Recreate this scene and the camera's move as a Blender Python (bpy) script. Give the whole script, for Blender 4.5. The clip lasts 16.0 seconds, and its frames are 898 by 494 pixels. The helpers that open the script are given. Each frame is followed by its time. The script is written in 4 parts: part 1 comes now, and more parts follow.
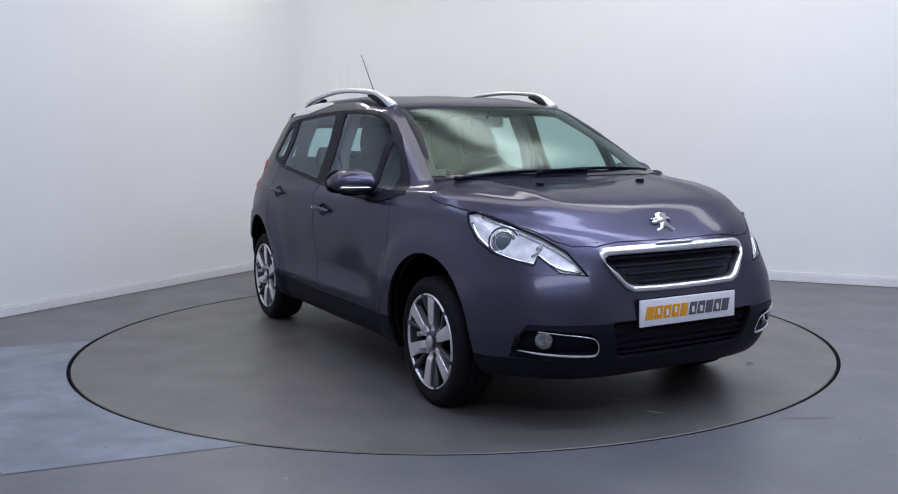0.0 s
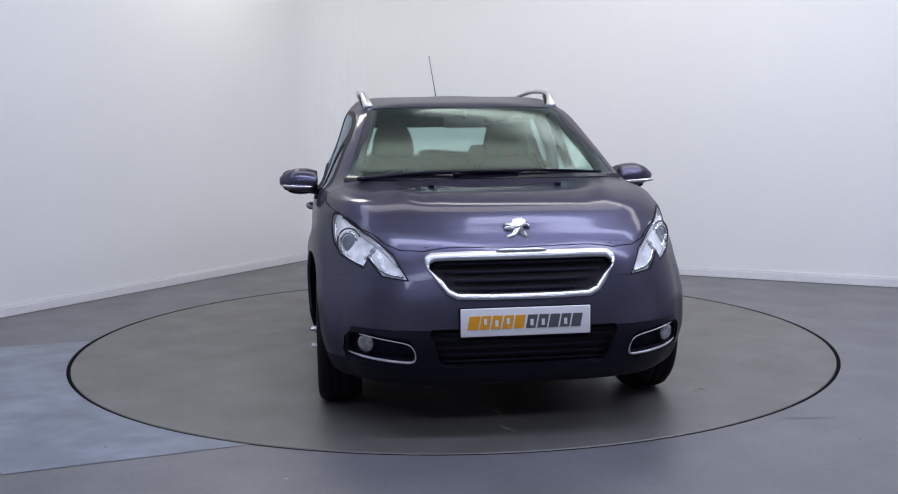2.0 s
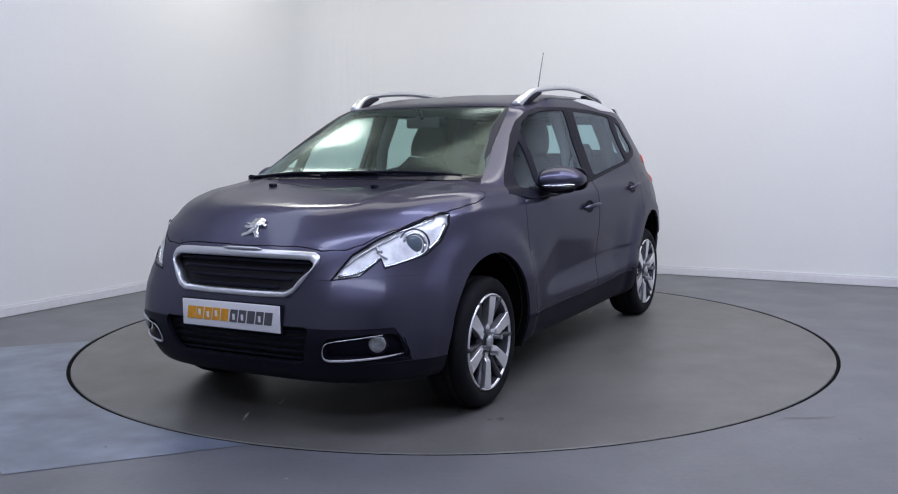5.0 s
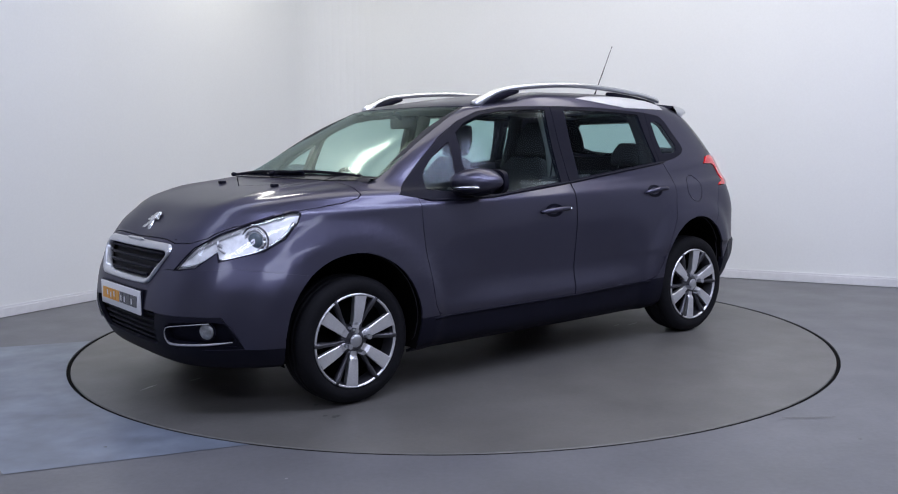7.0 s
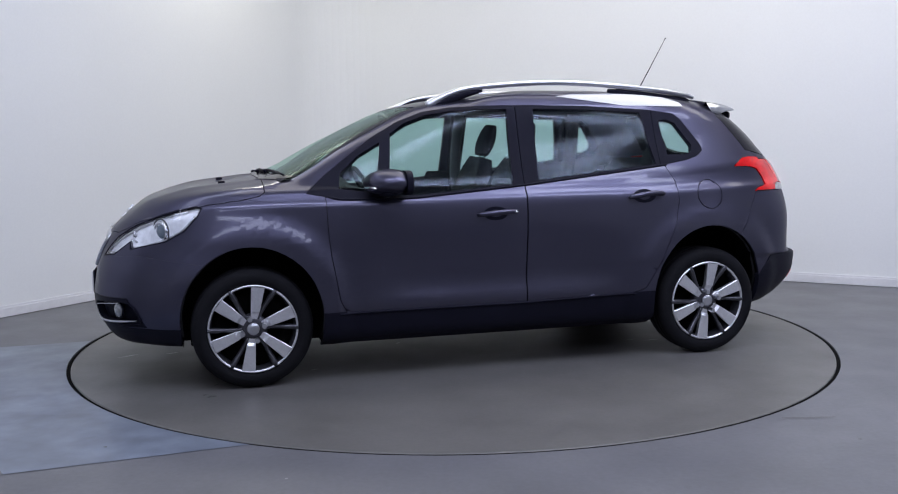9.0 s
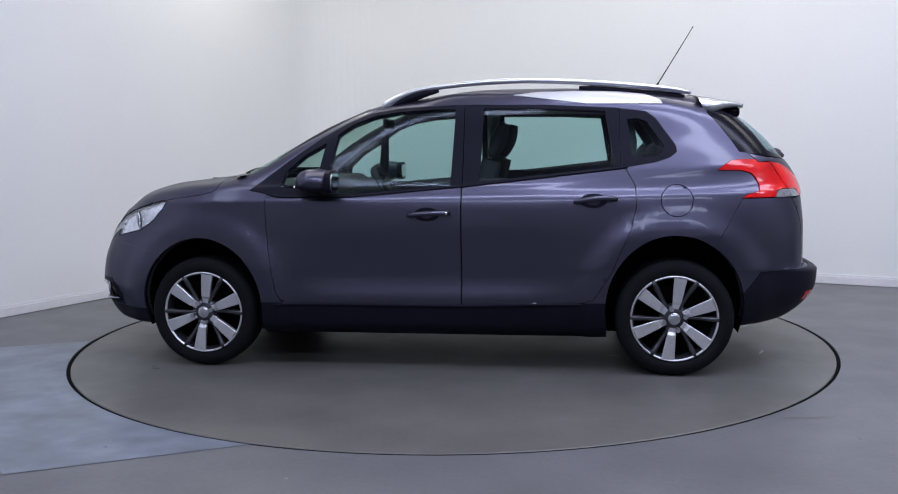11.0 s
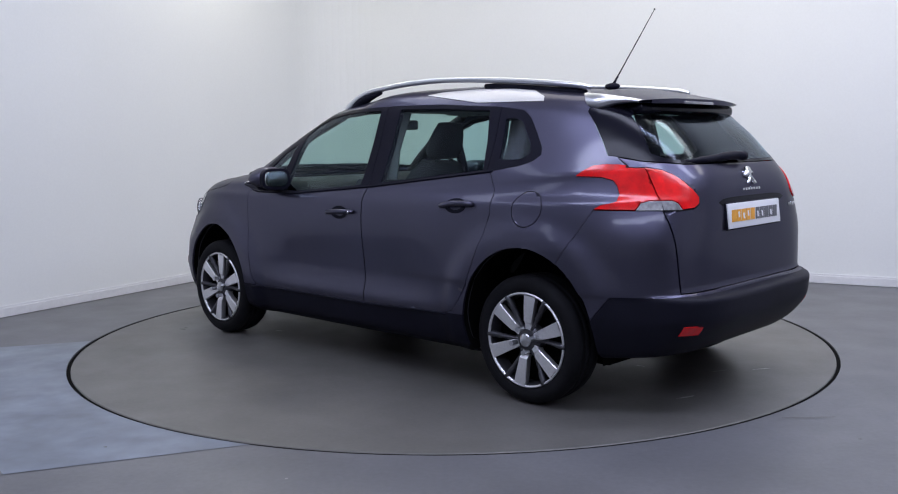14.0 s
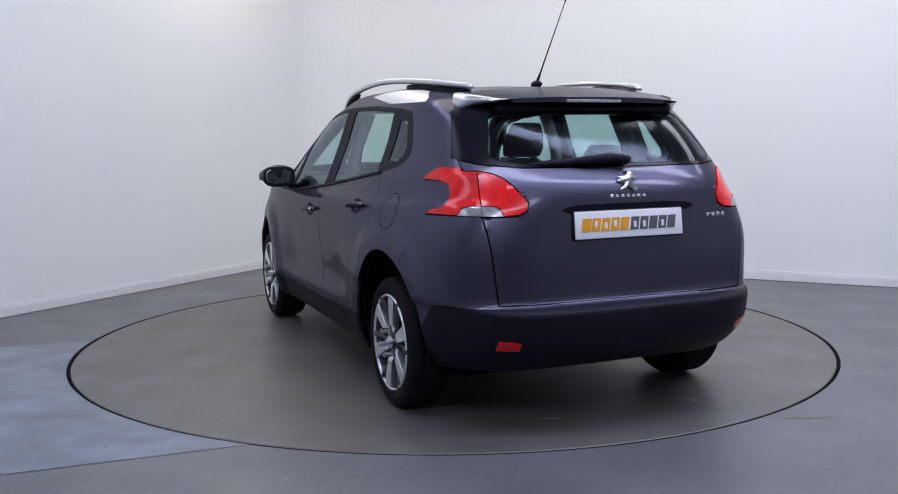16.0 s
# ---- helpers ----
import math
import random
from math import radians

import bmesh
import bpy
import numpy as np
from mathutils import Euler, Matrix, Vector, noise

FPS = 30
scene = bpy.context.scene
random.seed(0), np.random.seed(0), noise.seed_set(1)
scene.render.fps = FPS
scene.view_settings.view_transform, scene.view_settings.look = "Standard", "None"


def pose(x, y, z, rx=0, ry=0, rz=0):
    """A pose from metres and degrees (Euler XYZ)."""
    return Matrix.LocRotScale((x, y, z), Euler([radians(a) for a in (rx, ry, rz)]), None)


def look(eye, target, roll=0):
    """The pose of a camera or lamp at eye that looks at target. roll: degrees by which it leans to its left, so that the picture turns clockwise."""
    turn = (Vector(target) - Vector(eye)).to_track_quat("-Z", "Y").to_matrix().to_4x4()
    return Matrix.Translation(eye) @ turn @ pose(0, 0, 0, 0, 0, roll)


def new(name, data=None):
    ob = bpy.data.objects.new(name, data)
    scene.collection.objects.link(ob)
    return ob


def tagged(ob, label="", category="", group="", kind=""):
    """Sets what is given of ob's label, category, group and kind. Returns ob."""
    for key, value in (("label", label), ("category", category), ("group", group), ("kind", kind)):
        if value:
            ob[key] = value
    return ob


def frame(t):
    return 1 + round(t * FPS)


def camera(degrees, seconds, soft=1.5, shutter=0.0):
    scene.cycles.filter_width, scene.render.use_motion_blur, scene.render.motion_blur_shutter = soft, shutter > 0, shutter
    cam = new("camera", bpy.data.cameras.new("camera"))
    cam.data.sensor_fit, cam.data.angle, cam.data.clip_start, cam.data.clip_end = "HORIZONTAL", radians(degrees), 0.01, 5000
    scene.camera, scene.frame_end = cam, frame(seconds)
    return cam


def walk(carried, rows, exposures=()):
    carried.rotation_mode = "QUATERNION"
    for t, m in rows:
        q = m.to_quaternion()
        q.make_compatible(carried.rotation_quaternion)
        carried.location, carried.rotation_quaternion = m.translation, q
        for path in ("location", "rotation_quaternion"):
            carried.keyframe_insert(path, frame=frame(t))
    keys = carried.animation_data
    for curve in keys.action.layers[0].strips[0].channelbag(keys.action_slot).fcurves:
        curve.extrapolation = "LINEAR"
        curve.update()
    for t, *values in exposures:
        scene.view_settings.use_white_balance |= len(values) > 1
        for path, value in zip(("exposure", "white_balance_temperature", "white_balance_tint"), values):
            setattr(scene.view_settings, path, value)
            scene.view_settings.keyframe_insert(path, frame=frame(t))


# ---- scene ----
from mathutils.bvhtree import BVHTree

# ---------------- camera: it stands still ----------------
cam = camera(51.89, 16.0, soft=1.1)
VIEW = pose(0, -5.694, 1.218, 90 - 6.48, 0, 0.20) @ pose(0, 0, 0, 0, 0, -0.73)
walk(cam, [(0, VIEW), (16, VIEW)])

# ---------------- the room's lay-out ----------------
CORNER = Vector((-1.300, 4.391, 0))          # where the two walls would meet
DIR_L = Vector((-0.485, -0.8745, 0))         # along the left wall
DIR_R = Vector((0.878, -0.4786, 0))          # along the back wall
SIDE = 11.5
HIGH = 3.9
FILLET = 0.55
TABLE_C, TABLE_R = Vector((-0.004, 0.075, 0)), 2.262


def room(a, b, z=0.0):
    """A point a metres along the back wall and b metres along the left wall."""
    p = CORNER + DIR_R * a + DIR_L * b
    return Vector((p.x, p.y, z))


# ---------------- world and lamps ----------------
world = bpy.data.worlds.new("world")
scene.world = world
world.use_nodes = True
world.node_tree.nodes["Background"].inputs[0].default_value = (0.5, 0.55, 0.62, 1)
world.node_tree.nodes["Background"].inputs[1].default_value = 0.02


def softbox(name, place, target, sx, sy, watts, colour):
    data = bpy.data.lights.new(name, "AREA")
    data.shape, data.size, data.size_y, data.energy, data.color = "RECTANGLE", sx, sy, watts, colour
    ob = new(name, data)
    ob.matrix_world = look(place, target)
    return ob


COOL, WARM, BLUE, PLAIN = (0.70, 0.76, 1.0), (1.0, 0.97, 0.87), (0.70, 0.75, 1.0), (0.97, 0.95, 0.92)
softbox("ceiling_lamp", (0.3, 0.4, 3.84), (0.3, 0.4, 0), 4.6, 1.4, 52, WARM)
softbox("ceiling_lamp", (-1.80, 2.55, 3.80), (-1.86, 2.60, 0), 0.5, 0.8, 27, WARM)
softbox("ceiling_lamp", (1.3, -2.85, 3.76), (1.3, -1.5, 0), 7.2, 0.40, 138, BLUE)
softbox("ceiling_lamp", (0.2, -6.2, 3.70), (0.2, -3.2, 0), 6.0, 0.40, 80, BLUE)
softbox("ceiling_lamp", (2.5, -1.45, 3.80), (2.5, -1.2, 0), 4.2, 0.45, 76, BLUE)


def wall_washer(p, along, length, watts, colour):
    """A long lamp under the ceiling beside a wall, facing down."""
    ob = softbox("wall_lamp", p, (p.x, p.y, 0), length, 0.55, watts, colour)
    ob.matrix_world = Matrix.Translation(p) @ pose(0, 0, 0, 0, 0, math.degrees(math.atan2(along.y, along.x)))


wall_washer(room(1.2, 6.0, 3.75), DIR_L, 5.6, 36, COOL)
wall_washer(room(4.8, 1.3, 3.75), DIR_R, 5.6, 57, PLAIN)
scene.view_settings.exposure = -0.12


# ---------------- materials ----------------
def material(name, colour, rough=0.5, metal=0.0, coat=0.0, grain=0.0, scale=40.0, bump=0.0, spec=0.5, stain=0.0, stain_scale=1.5,
             flake=0.0, rough_var=0.0, coat_rough=0.08, edge=1.0):
    m = bpy.data.materials.new(name)
    m.use_nodes = True
    nt = m.node_tree
    b = nt.nodes["Principled BSDF"]
    b.inputs["Base Color"].default_value = (*colour, 1)
    b.inputs["Roughness"].default_value = rough
    b.inputs["Metallic"].default_value = metal
    b.inputs["Coat Weight"].default_value = coat
    b.inputs["Coat Roughness"].default_value = coat_rough
    b.inputs["Specular IOR Level"].default_value = spec
    b.inputs["Specular Tint"].default_value = (edge, edge, edge, 1)
    tc = nt.nodes.new("ShaderNodeTexCoord")

    def noise_tex(sc, detail=4.0):
        n = nt.nodes.new("ShaderNodeTexNoise")
        n.inputs["Scale"].default_value, n.inputs["Detail"].default_value = sc, detail
        nt.links.new(tc.outputs["Object"], n.inputs["Vector"])
        return n.outputs["Fac"]

    if grain or stain:
        last = None
        for amount, sc in ((grain, scale), (stain, stain_scale)):
            if not amount:
                continue
            r = nt.nodes.new("ShaderNodeMapRange")
            nt.links.new(noise_tex(sc), r.inputs["Value"])
            r.inputs["From Min"].default_value, r.inputs["From Max"].default_value = 0.3, 0.7
            r.inputs["To Min"].default_value, r.inputs["To Max"].default_value = 1 - amount, 1 + amount
            if last is None:
                last = r.outputs[0]
            else:
                k = nt.nodes.new("ShaderNodeMath")
                k.operation = "MULTIPLY"
                nt.links.new(last, k.inputs[0])
                nt.links.new(r.outputs[0], k.inputs[1])
                last = k.outputs[0]
        v = nt.nodes.new("ShaderNodeVectorMath")
        v.operation = "SCALE"
        v.inputs[0].default_value = colour
        nt.links.new(last, v.inputs["Scale"])
        nt.links.new(v.outputs[0], b.inputs["Base Color"])
    if rough_var:
        r = nt.nodes.new("ShaderNodeMapRange")
        nt.links.new(noise_tex(stain_scale * 1.7), r.inputs["Value"])
        r.inputs["To Min"].default_value, r.inputs["To Max"].default_value = rough - rough_var, rough + rough_var
        nt.links.new(r.outputs[0], b.inputs["Roughness"])
    if bump:
        k = nt.nodes.new("ShaderNodeBump")
        k.inputs["Strength"].default_value, k.inputs["Distance"].default_value = bump, 0.004
        nt.links.new(noise_tex(scale * 1.3), k.inputs["Height"])
        nt.links.new(k.outputs[0], b.inputs["Normal"])
    if flake:
        k = nt.nodes.new("ShaderNodeBump")
        k.inputs["Strength"].default_value, k.inputs["Distance"].default_value = flake, 0.0006
        nt.links.new(noise_tex(900.0, 1.0), k.inputs["Height"])
        nt.links.new(k.outputs[0], b.inputs["Normal"])
    return m


def glass(name, tint, gloss=(1, 1, 1), base=0.07, rough=0.02, graze=0.7):
    """A thin pane: tinted light through, mirror gloss by Fresnel."""
    m = bpy.data.materials.new(name)
    m.use_nodes = True
    nt = m.node_tree
    nt.nodes.remove(nt.nodes["Principled BSDF"])
    t, g, mix, fr = (nt.nodes.new("ShaderNode" + k) for k in ("BsdfTransparent", "BsdfGlossy", "MixShader", "LayerWeight"))
    t.inputs[0].default_value = (*tint, 1)
    g.inputs["Roughness"].default_value = rough
    g.inputs["Color"].default_value = (*gloss, 1)
    # gloss rises from a few per cent head-on to full at a grazing view
    up, add = nt.nodes.new("ShaderNodeMath"), nt.nodes.new("ShaderNodeMath")
    fr.inputs[0].default_value = 0.5
    up.operation, up.inputs[1].default_value = "POWER", 4.0
    add.operation, add.inputs[1].default_value, add.inputs[2].default_value = "MULTIPLY_ADD", graze, base
    nt.links.new(fr.outputs["Facing"], up.inputs[0])
    nt.links.new(up.outputs[0], add.inputs[0])
    nt.links.new(add.outputs[0], mix.inputs[0])
    nt.links.new(t.outputs[0], mix.inputs[1])
    nt.links.new(g.outputs[0], mix.inputs[2])
    nt.links.new(mix.outputs[0], nt.nodes["Material Output"].inputs[0])
    return m


PAINT = material("grey_metallic_paint", (0.083, 0.081, 0.121), 0.36, 0.90, 0.45, coat_rough=0.08, grain=0.03, scale=300, stain=0.03, stain_scale=2.0, flake=0.10, edge=0.25)
BLACK = material("black_plastic", (0.010, 0.010, 0.018), 0.5, spec=0.07, grain=0.15, scale=220, bump=0.12, stain=0.12, stain_scale=4)
BUMPER = material("dark_bumper_plastic", (0.010, 0.010, 0.018), 0.5, spec=0.13, grain=0.12, scale=220, bump=0.1, stain=0.12, stain_scale=4)
GLOSS_BLACK = material("gloss_black", (0.006, 0.006, 0.011), 0.16, spec=0.12, stain=0.1)
RUBBER = material("tyre_rubber", (0.008, 0.008, 0.010), 0.75, spec=0.15, grain=0.15, scale=90, bump=0.15, stain=0.2, stain_scale=6)
CHROME = material("chrome", (0.80, 0.81, 0.84), 0.2, 1.0, stain=0.03, stain_scale=8, rough_var=0.04)
SATIN = material("satin_aluminium", (0.62, 0.63, 0.66), 0.30, 1.0, grain=0.03, scale=160, stain=0.04, stain_scale=6)
MACHINED = material("machined_alloy", (0.80, 0.80, 0.82), 0.38, 0.85, grain=0.05, scale=120, stain=0.05, stain_scale=9)
DARK_ALLOY = material("dark_grey_alloy", (0.075, 0.075, 0.085), 0.38, 0.7, grain=0.06, scale=120)
RED_LENS = material("red_lamp_plastic", (0.70, 0.005, 0.007), 0.22, coat=0.5, spec=0.3, stain=0.28, stain_scale=14, grain=0.06, scale=60)
TRIM = material("satin_silver_trim", (0.58, 0.58, 0.60), 0.38, 0.45, grain=0.03, scale=160, stain=0.04, stain_scale=6)
CLEAR_LENS = material("clear_lamp_plastic", (0.30, 0.30, 0.31), 0.2, 0.3, coat=1.0, grain=0.3, scale=60)
FOG_LENS = material("fog_lamp_plastic", (0.30, 0.31, 0.32), 0.15, 0.5, coat=0.6, grain=0.4, scale=50, stain=0.3, stain_scale=30)
REFLECTOR = material("lamp_reflector", (0.93, 0.94, 0.96), 0.24, 0.2, grain=0.16, scale=26, stain=0.24, stain_scale=12, bump=0.7)
LAMP_LENS = material("projector_lens", (0.13, 0.17, 0.21), 0.03, 0.0, coat=1.0, stain=0.1)
PLATE_WHITE = material("number_plate_white", (0.82, 0.82, 0.84), 0.3, coat=0.5, stain=0.02)
ORANGE = material("orange_print", (0.80, 0.36, 0.02), 0.4, stain=0.08, stain_scale=30)
GREY_PRINT = material("grey_print", (0.10, 0.10, 0.11), 0.4, stain=0.08, stain_scale=30)
CABIN = material("dark_cabin_fabric", (0.022, 0.022, 0.026), 0.85, grain=0.08, scale=60, stain=0.1)
SEAT = material("charcoal_seat_fabric", (0.03, 0.03, 0.034), 0.9, grain=0.08, scale=60, stain=0.15, stain_scale=5)
HEADLINER = material("pale_headliner", (0.30, 0.30, 0.30), 0.9, grain=0.05, scale=200, stain=0.05)
SIDE_GLASS = glass("green_tinted_glass", (0.60, 0.77, 0.75), gloss=(0.78, 0.88, 1.0), base=0.017, rough=0.11)
SCREEN_GLASS = glass("green_windscreen_glass", (0.66, 0.79, 0.73), gloss=(0.80, 1.0, 0.96), base=0.035, rough=0.15, graze=0.42)
REAR_GLASS = glass("rear_tinted_glass", (0.60, 0.75, 0.74), gloss=(0.78, 0.88, 1.0), base=0.017, rough=0.11)
MIRROR = material("mirror_glass", (0.50, 0.56, 0.55), 0.05, 1.0, stain=0.03)
LENS_GLASS = glass("lamp_cover_glass", (0.96, 0.97, 0.98), base=0.05)
WALL = material("white_wall_paint", (0.78, 0.79, 0.79), 0.75, grain=0.012, scale=60, stain=0.018, stain_scale=0.7, bump=0.03)
SKIRT = material("white_skirting_paint", (0.72, 0.72, 0.74), 0.45, grain=0.03, scale=30, stain=0.04)
FLOOR = material("grey_floor_paint", (0.118, 0.119, 0.130), 0.42, grain=0.07, scale=42, stain=0.12, stain_scale=1.9, bump=0.08, rough_var=0.12)
TABLE = material("grey_turntable_paint", (0.112, 0.108, 0.102), 0.42, grain=0.07, scale=46, stain=0.13, stain_scale=2.1, bump=0.08, rough_var=0.12)
PATCH = material("pale_blue_grey_floor_paint", (0.146, 0.170, 0.214), 0.34, grain=0.22, scale=6.5, stain=0.18, stain_scale=2.6, rough_var=0.10)
PIT = material("black_gap", (0.004, 0.004, 0.004), 0.9, spec=0.05)
SCUFF = material("pale_scuff", (0.42, 0.42, 0.41), 0.6, grain=0.3, scale=50)
SPOT = material("dark_floor_stain", (0.07, 0.07, 0.065), 0.5, grain=0.3, scale=60)


# ---------------- mesh helpers ----------------
def part(name, bm, mat, parent=None, label="", smooth=True, keep=False):
    me = bpy.data.meshes.new(name)
    bm.to_mesh(me)
    if not keep:
        bm.free()
    me.materials.append(mat)
    if smooth:
        for p in me.polygons:
            p.use_smooth = True
    ob = new(name, me)
    ob.parent = parent
    if label:
        tagged(ob, label)
    return ob


def box(bm, c, s, m=Matrix(), bevel=0.0):
    r = bmesh.ops.create_cube(bm, size=1, matrix=m @ Matrix.Translation(c) @ Matrix.Diagonal((*s, 1)))
    if bevel:
        es = list({e for v in r["verts"] for e in v.link_edges})
        bmesh.ops.bevel(bm, geom=es, offset=bevel, segments=2, affect="EDGES", profile=0.6)


def ball(bm, c, s, m=Matrix(), seg=20):
    bmesh.ops.create_uvsphere(bm, u_segments=seg, v_segments=seg // 2, radius=1, matrix=m @ Matrix.Translation(c) @ Matrix.Diagonal((*s, 1)))


def tube(bm, path, radius, sides=8, flat=1.0, up=None):
    """A round or flattened bar along a path; radius may be a list."""
    path = [Vector(p) for p in path]
    rings = []
    for i, p in enumerate(path):
        t = (path[min(i + 1, len(path) - 1)] - path[max(i - 1, 0)]).normalized()
        u = Vector(up) if up else (Vector((0, 0, 1)) if abs(t.z) < 0.9 else Vector((0, 1, 0)))
        a = t.cross(u).normalized()
        b = a.cross(t).normalized()
        r = radius[i] if isinstance(radius, (list, tuple)) else radius
        rings.append([bm.verts.new(p + a * r * math.cos(k * 2 * math.pi / sides) + b * r * flat * math.sin(k * 2 * math.pi / sides))
                      for k in range(sides)])
    for q, w in zip(rings, rings[1:]):
        for k in range(sides):
            bm.faces.new((q[k], q[(k + 1) % sides], w[(k + 1) % sides], w[k]))
    bm.faces.new(rings[0][::-1])
    bm.faces.new(rings[-1])


def spin(bm, profile, n, centre, sign=1):
    """A solid of revolution about the y axis: profile of (radius, offset along y)."""
    rings = []
    for r, o in profile:
        rings.append([bm.verts.new((centre[0] + r * math.cos(k * 2 * math.pi / n), centre[1] + sign * o, centre[2] + r * math.sin(k * 2 * math.pi / n)))
                      for k in range(n)])
    for q, w in zip(rings, rings[1:]):
        for k in range(n):
            bm.faces.new((q[k], q[(k + 1) % n], w[(k + 1) % n], w[k]))
    return rings


def curve_pts(keys, n):
    """n points on a smooth line through the keys."""
    keys = [Vector(k) for k in keys]
    P = [keys[0] * 2 - keys[1], *keys, keys[-1] * 2 - keys[-2]]
    out = []
    for i in range(n):
        s = i / (n - 1) * (len(keys) - 1)
        j = min(int(s), len(keys) - 2)
        t = s - j
        a, b, c, d = P[j:j + 4]
        out.append(0.5 * (2 * b + (c - a) * t + (2 * a - 5 * b + 4 * c - d) * t * t + (3 * b - a - 3 * c + d) * t ** 3))
    return out


# ---------------- the room ----------------
def build_room():
    # floor: one sheet with a round opening for the turntable
    bm = bmesh.new()
    n = 160
    ring = [bm.verts.new(TABLE_C + Vector((math.cos(a), math.sin(a), 0)) * (TABLE_R + 0.012)) for a in (k * 2 * math.pi / n for k in range(n))]
    outer = []
    for k in range(n):
        a = k * 2 * math.pi / n
        d = Vector((math.cos(a), math.sin(a), 0))
        outer.append(bm.verts.new(TABLE_C + d * 16))
    low = [bm.verts.new(v.co - Vector((0, 0, 0.06))) for v in ring]
    for k in range(n):
        j = (k + 1) % n
        bm.faces.new((ring[k], outer[k], outer[j], ring[j]))
        bm.faces.new((ring[j], low[j], low[k], ring[k]))
    tagged(part("floor", bm, FLOOR, smooth=False), "worn grey painted concrete studio floor", "floor", kind="structure")
    bm = bmesh.new()
    bmesh.ops.create_circle(bm, cap_ends=True, radius=TABLE_R + 0.05, segments=96, matrix=Matrix.Translation(TABLE_C + Vector((0, 0, -0.05))))
    tagged(part("pit_floor", bm, PIT, smooth=False), "black pit under the turntable", "pit", kind="structure")
    # added black ring that fills the open joint, its colour standing for the gap's shade
    bm = bmesh.new()
    rings = [[bm.verts.new(TABLE_C + Vector((r * math.cos(a), r * math.sin(a), z))) for a in (k * 2 * math.pi / n for k in range(n))]
             for r, z in ((TABLE_R - 0.0085, -0.008), (TABLE_R - 0.006, -0.003), (TABLE_R + 0.009, -0.003), (TABLE_R + 0.0115, -0.008))]
    for q, w in zip(rings, rings[1:]):
        for k in range(n):
            bm.faces.new((q[k], w[k], w[(k + 1) % n], q[(k + 1) % n]))
    tagged(part("gap_shade", bm, PIT), "thin black ring as shade in the gap round the turntable", "seal", kind="structure")

    # two walls that run into one another in a rounded corner, and two plain ones behind the camera
    line = [room(0, SIDE)]
    for k in range(13):
        a = k / 12 * math.pi / 2
        line.append(room(FILLET * (1 - math.cos(a)), FILLET * (1 - math.sin(a))))
    line.append(room(SIDE, 0))

    def strip(bm, path, z0, z1, thick, front):
        cen = room(SIDE / 2, SIDE / 2)
        rows = []
        for i, p in enumerate(path):
            t = (path[min(i + 1, len(path) - 1)] - path[max(i - 1, 0)]).normalized()
            nrm = Vector((t.y, -t.x, 0))
            if nrm.dot(cen - p) < 0:
                nrm.negate()
            f, b = p + nrm * front, p + nrm * (front - thick)
            rows.append([bm.verts.new((q.x, q.y, z)) for q, z in ((f, z0), (f, z1), (b, z1), (b, z0))])
        for q, w in zip(rows, rows[1:]):
            for k in range(4):
                bm.faces.new((q[k], q[(k + 1) % 4], w[(k + 1) % 4], w[k]))
        bm.faces.new(rows[0])
        bm.faces.new(rows[-1][::-1])

    for name, path, label in (("wall_back", line, "plain white painted studio wall with a rounded corner"),
                              ("wall_front", [room(SIDE, 0), room(SIDE, SIDE), room(0, SIDE)], "plain white painted wall")):
        bm = bmesh.new()
        strip(bm, path, 0, HIGH, 0.15, 0.0)
        tagged(part(name, bm, WALL, smooth=False), label, "wall", kind="structure")
    bm = bmesh.new()
    strip(bm, line, 0.004, 0.066, 0.014, 0.016)
    strip(bm, line, 0.066, 0.082, 0.008, 0.010)
    tagged(part("baseboard", bm, SKIRT, smooth=False), "low white painted skirting board", "skirting", kind="structure")
    bm = bmesh.new()
    for z in (HIGH, HIGH + 0.12):
        bm.faces.new([bm.verts.new(room(a, b, z)) for a, b in ((-0.3, -0.3), (SIDE + 0.3, -0.3), (SIDE + 0.3, SIDE + 0.3), (-0.3, SIDE + 0.3))])
    tagged(part("ceiling", bm, WALL, smooth=False), "plain white ceiling", "ceiling", kind="structure")

    # worn bluish paint beside the turntable, with a straight edge
    bm = bmesh.new()
    R = TABLE_R + 0.013
    a0, a1 = math.atan2(-1.995 - TABLE_C.y, -0.82 - TABLE_C.x), math.atan2(0.01 - TABLE_C.y, -2.34 - TABLE_C.x)
    a0 += 2 * math.pi if a0 < 0 else 0
    a1 += 2 * math.pi if a1 < 0 else 0
    arc = [TABLE_C + Vector((math.cos(a0 + (a1 - a0) * k / 30), math.sin(a0 + (a1 - a0) * k / 30), 0)) * R for k in range(31)]
    far = [Vector((-4.6, -0.70, 0)), Vector((-2.6, -1.15, 0)), Vector((-1.695, -2.356, 0))]
    top = [bm.verts.new(p + Vector((0, 0, 0.002))) for p in arc + far]
    bm.faces.new(top)
    tagged(part("floor_patch", bm, PATCH, smooth=False), "worn pale blue-grey painted area of the floor", "floor paint", kind="structure")

    # small marks on the floor
    rnd = random.Random(4)
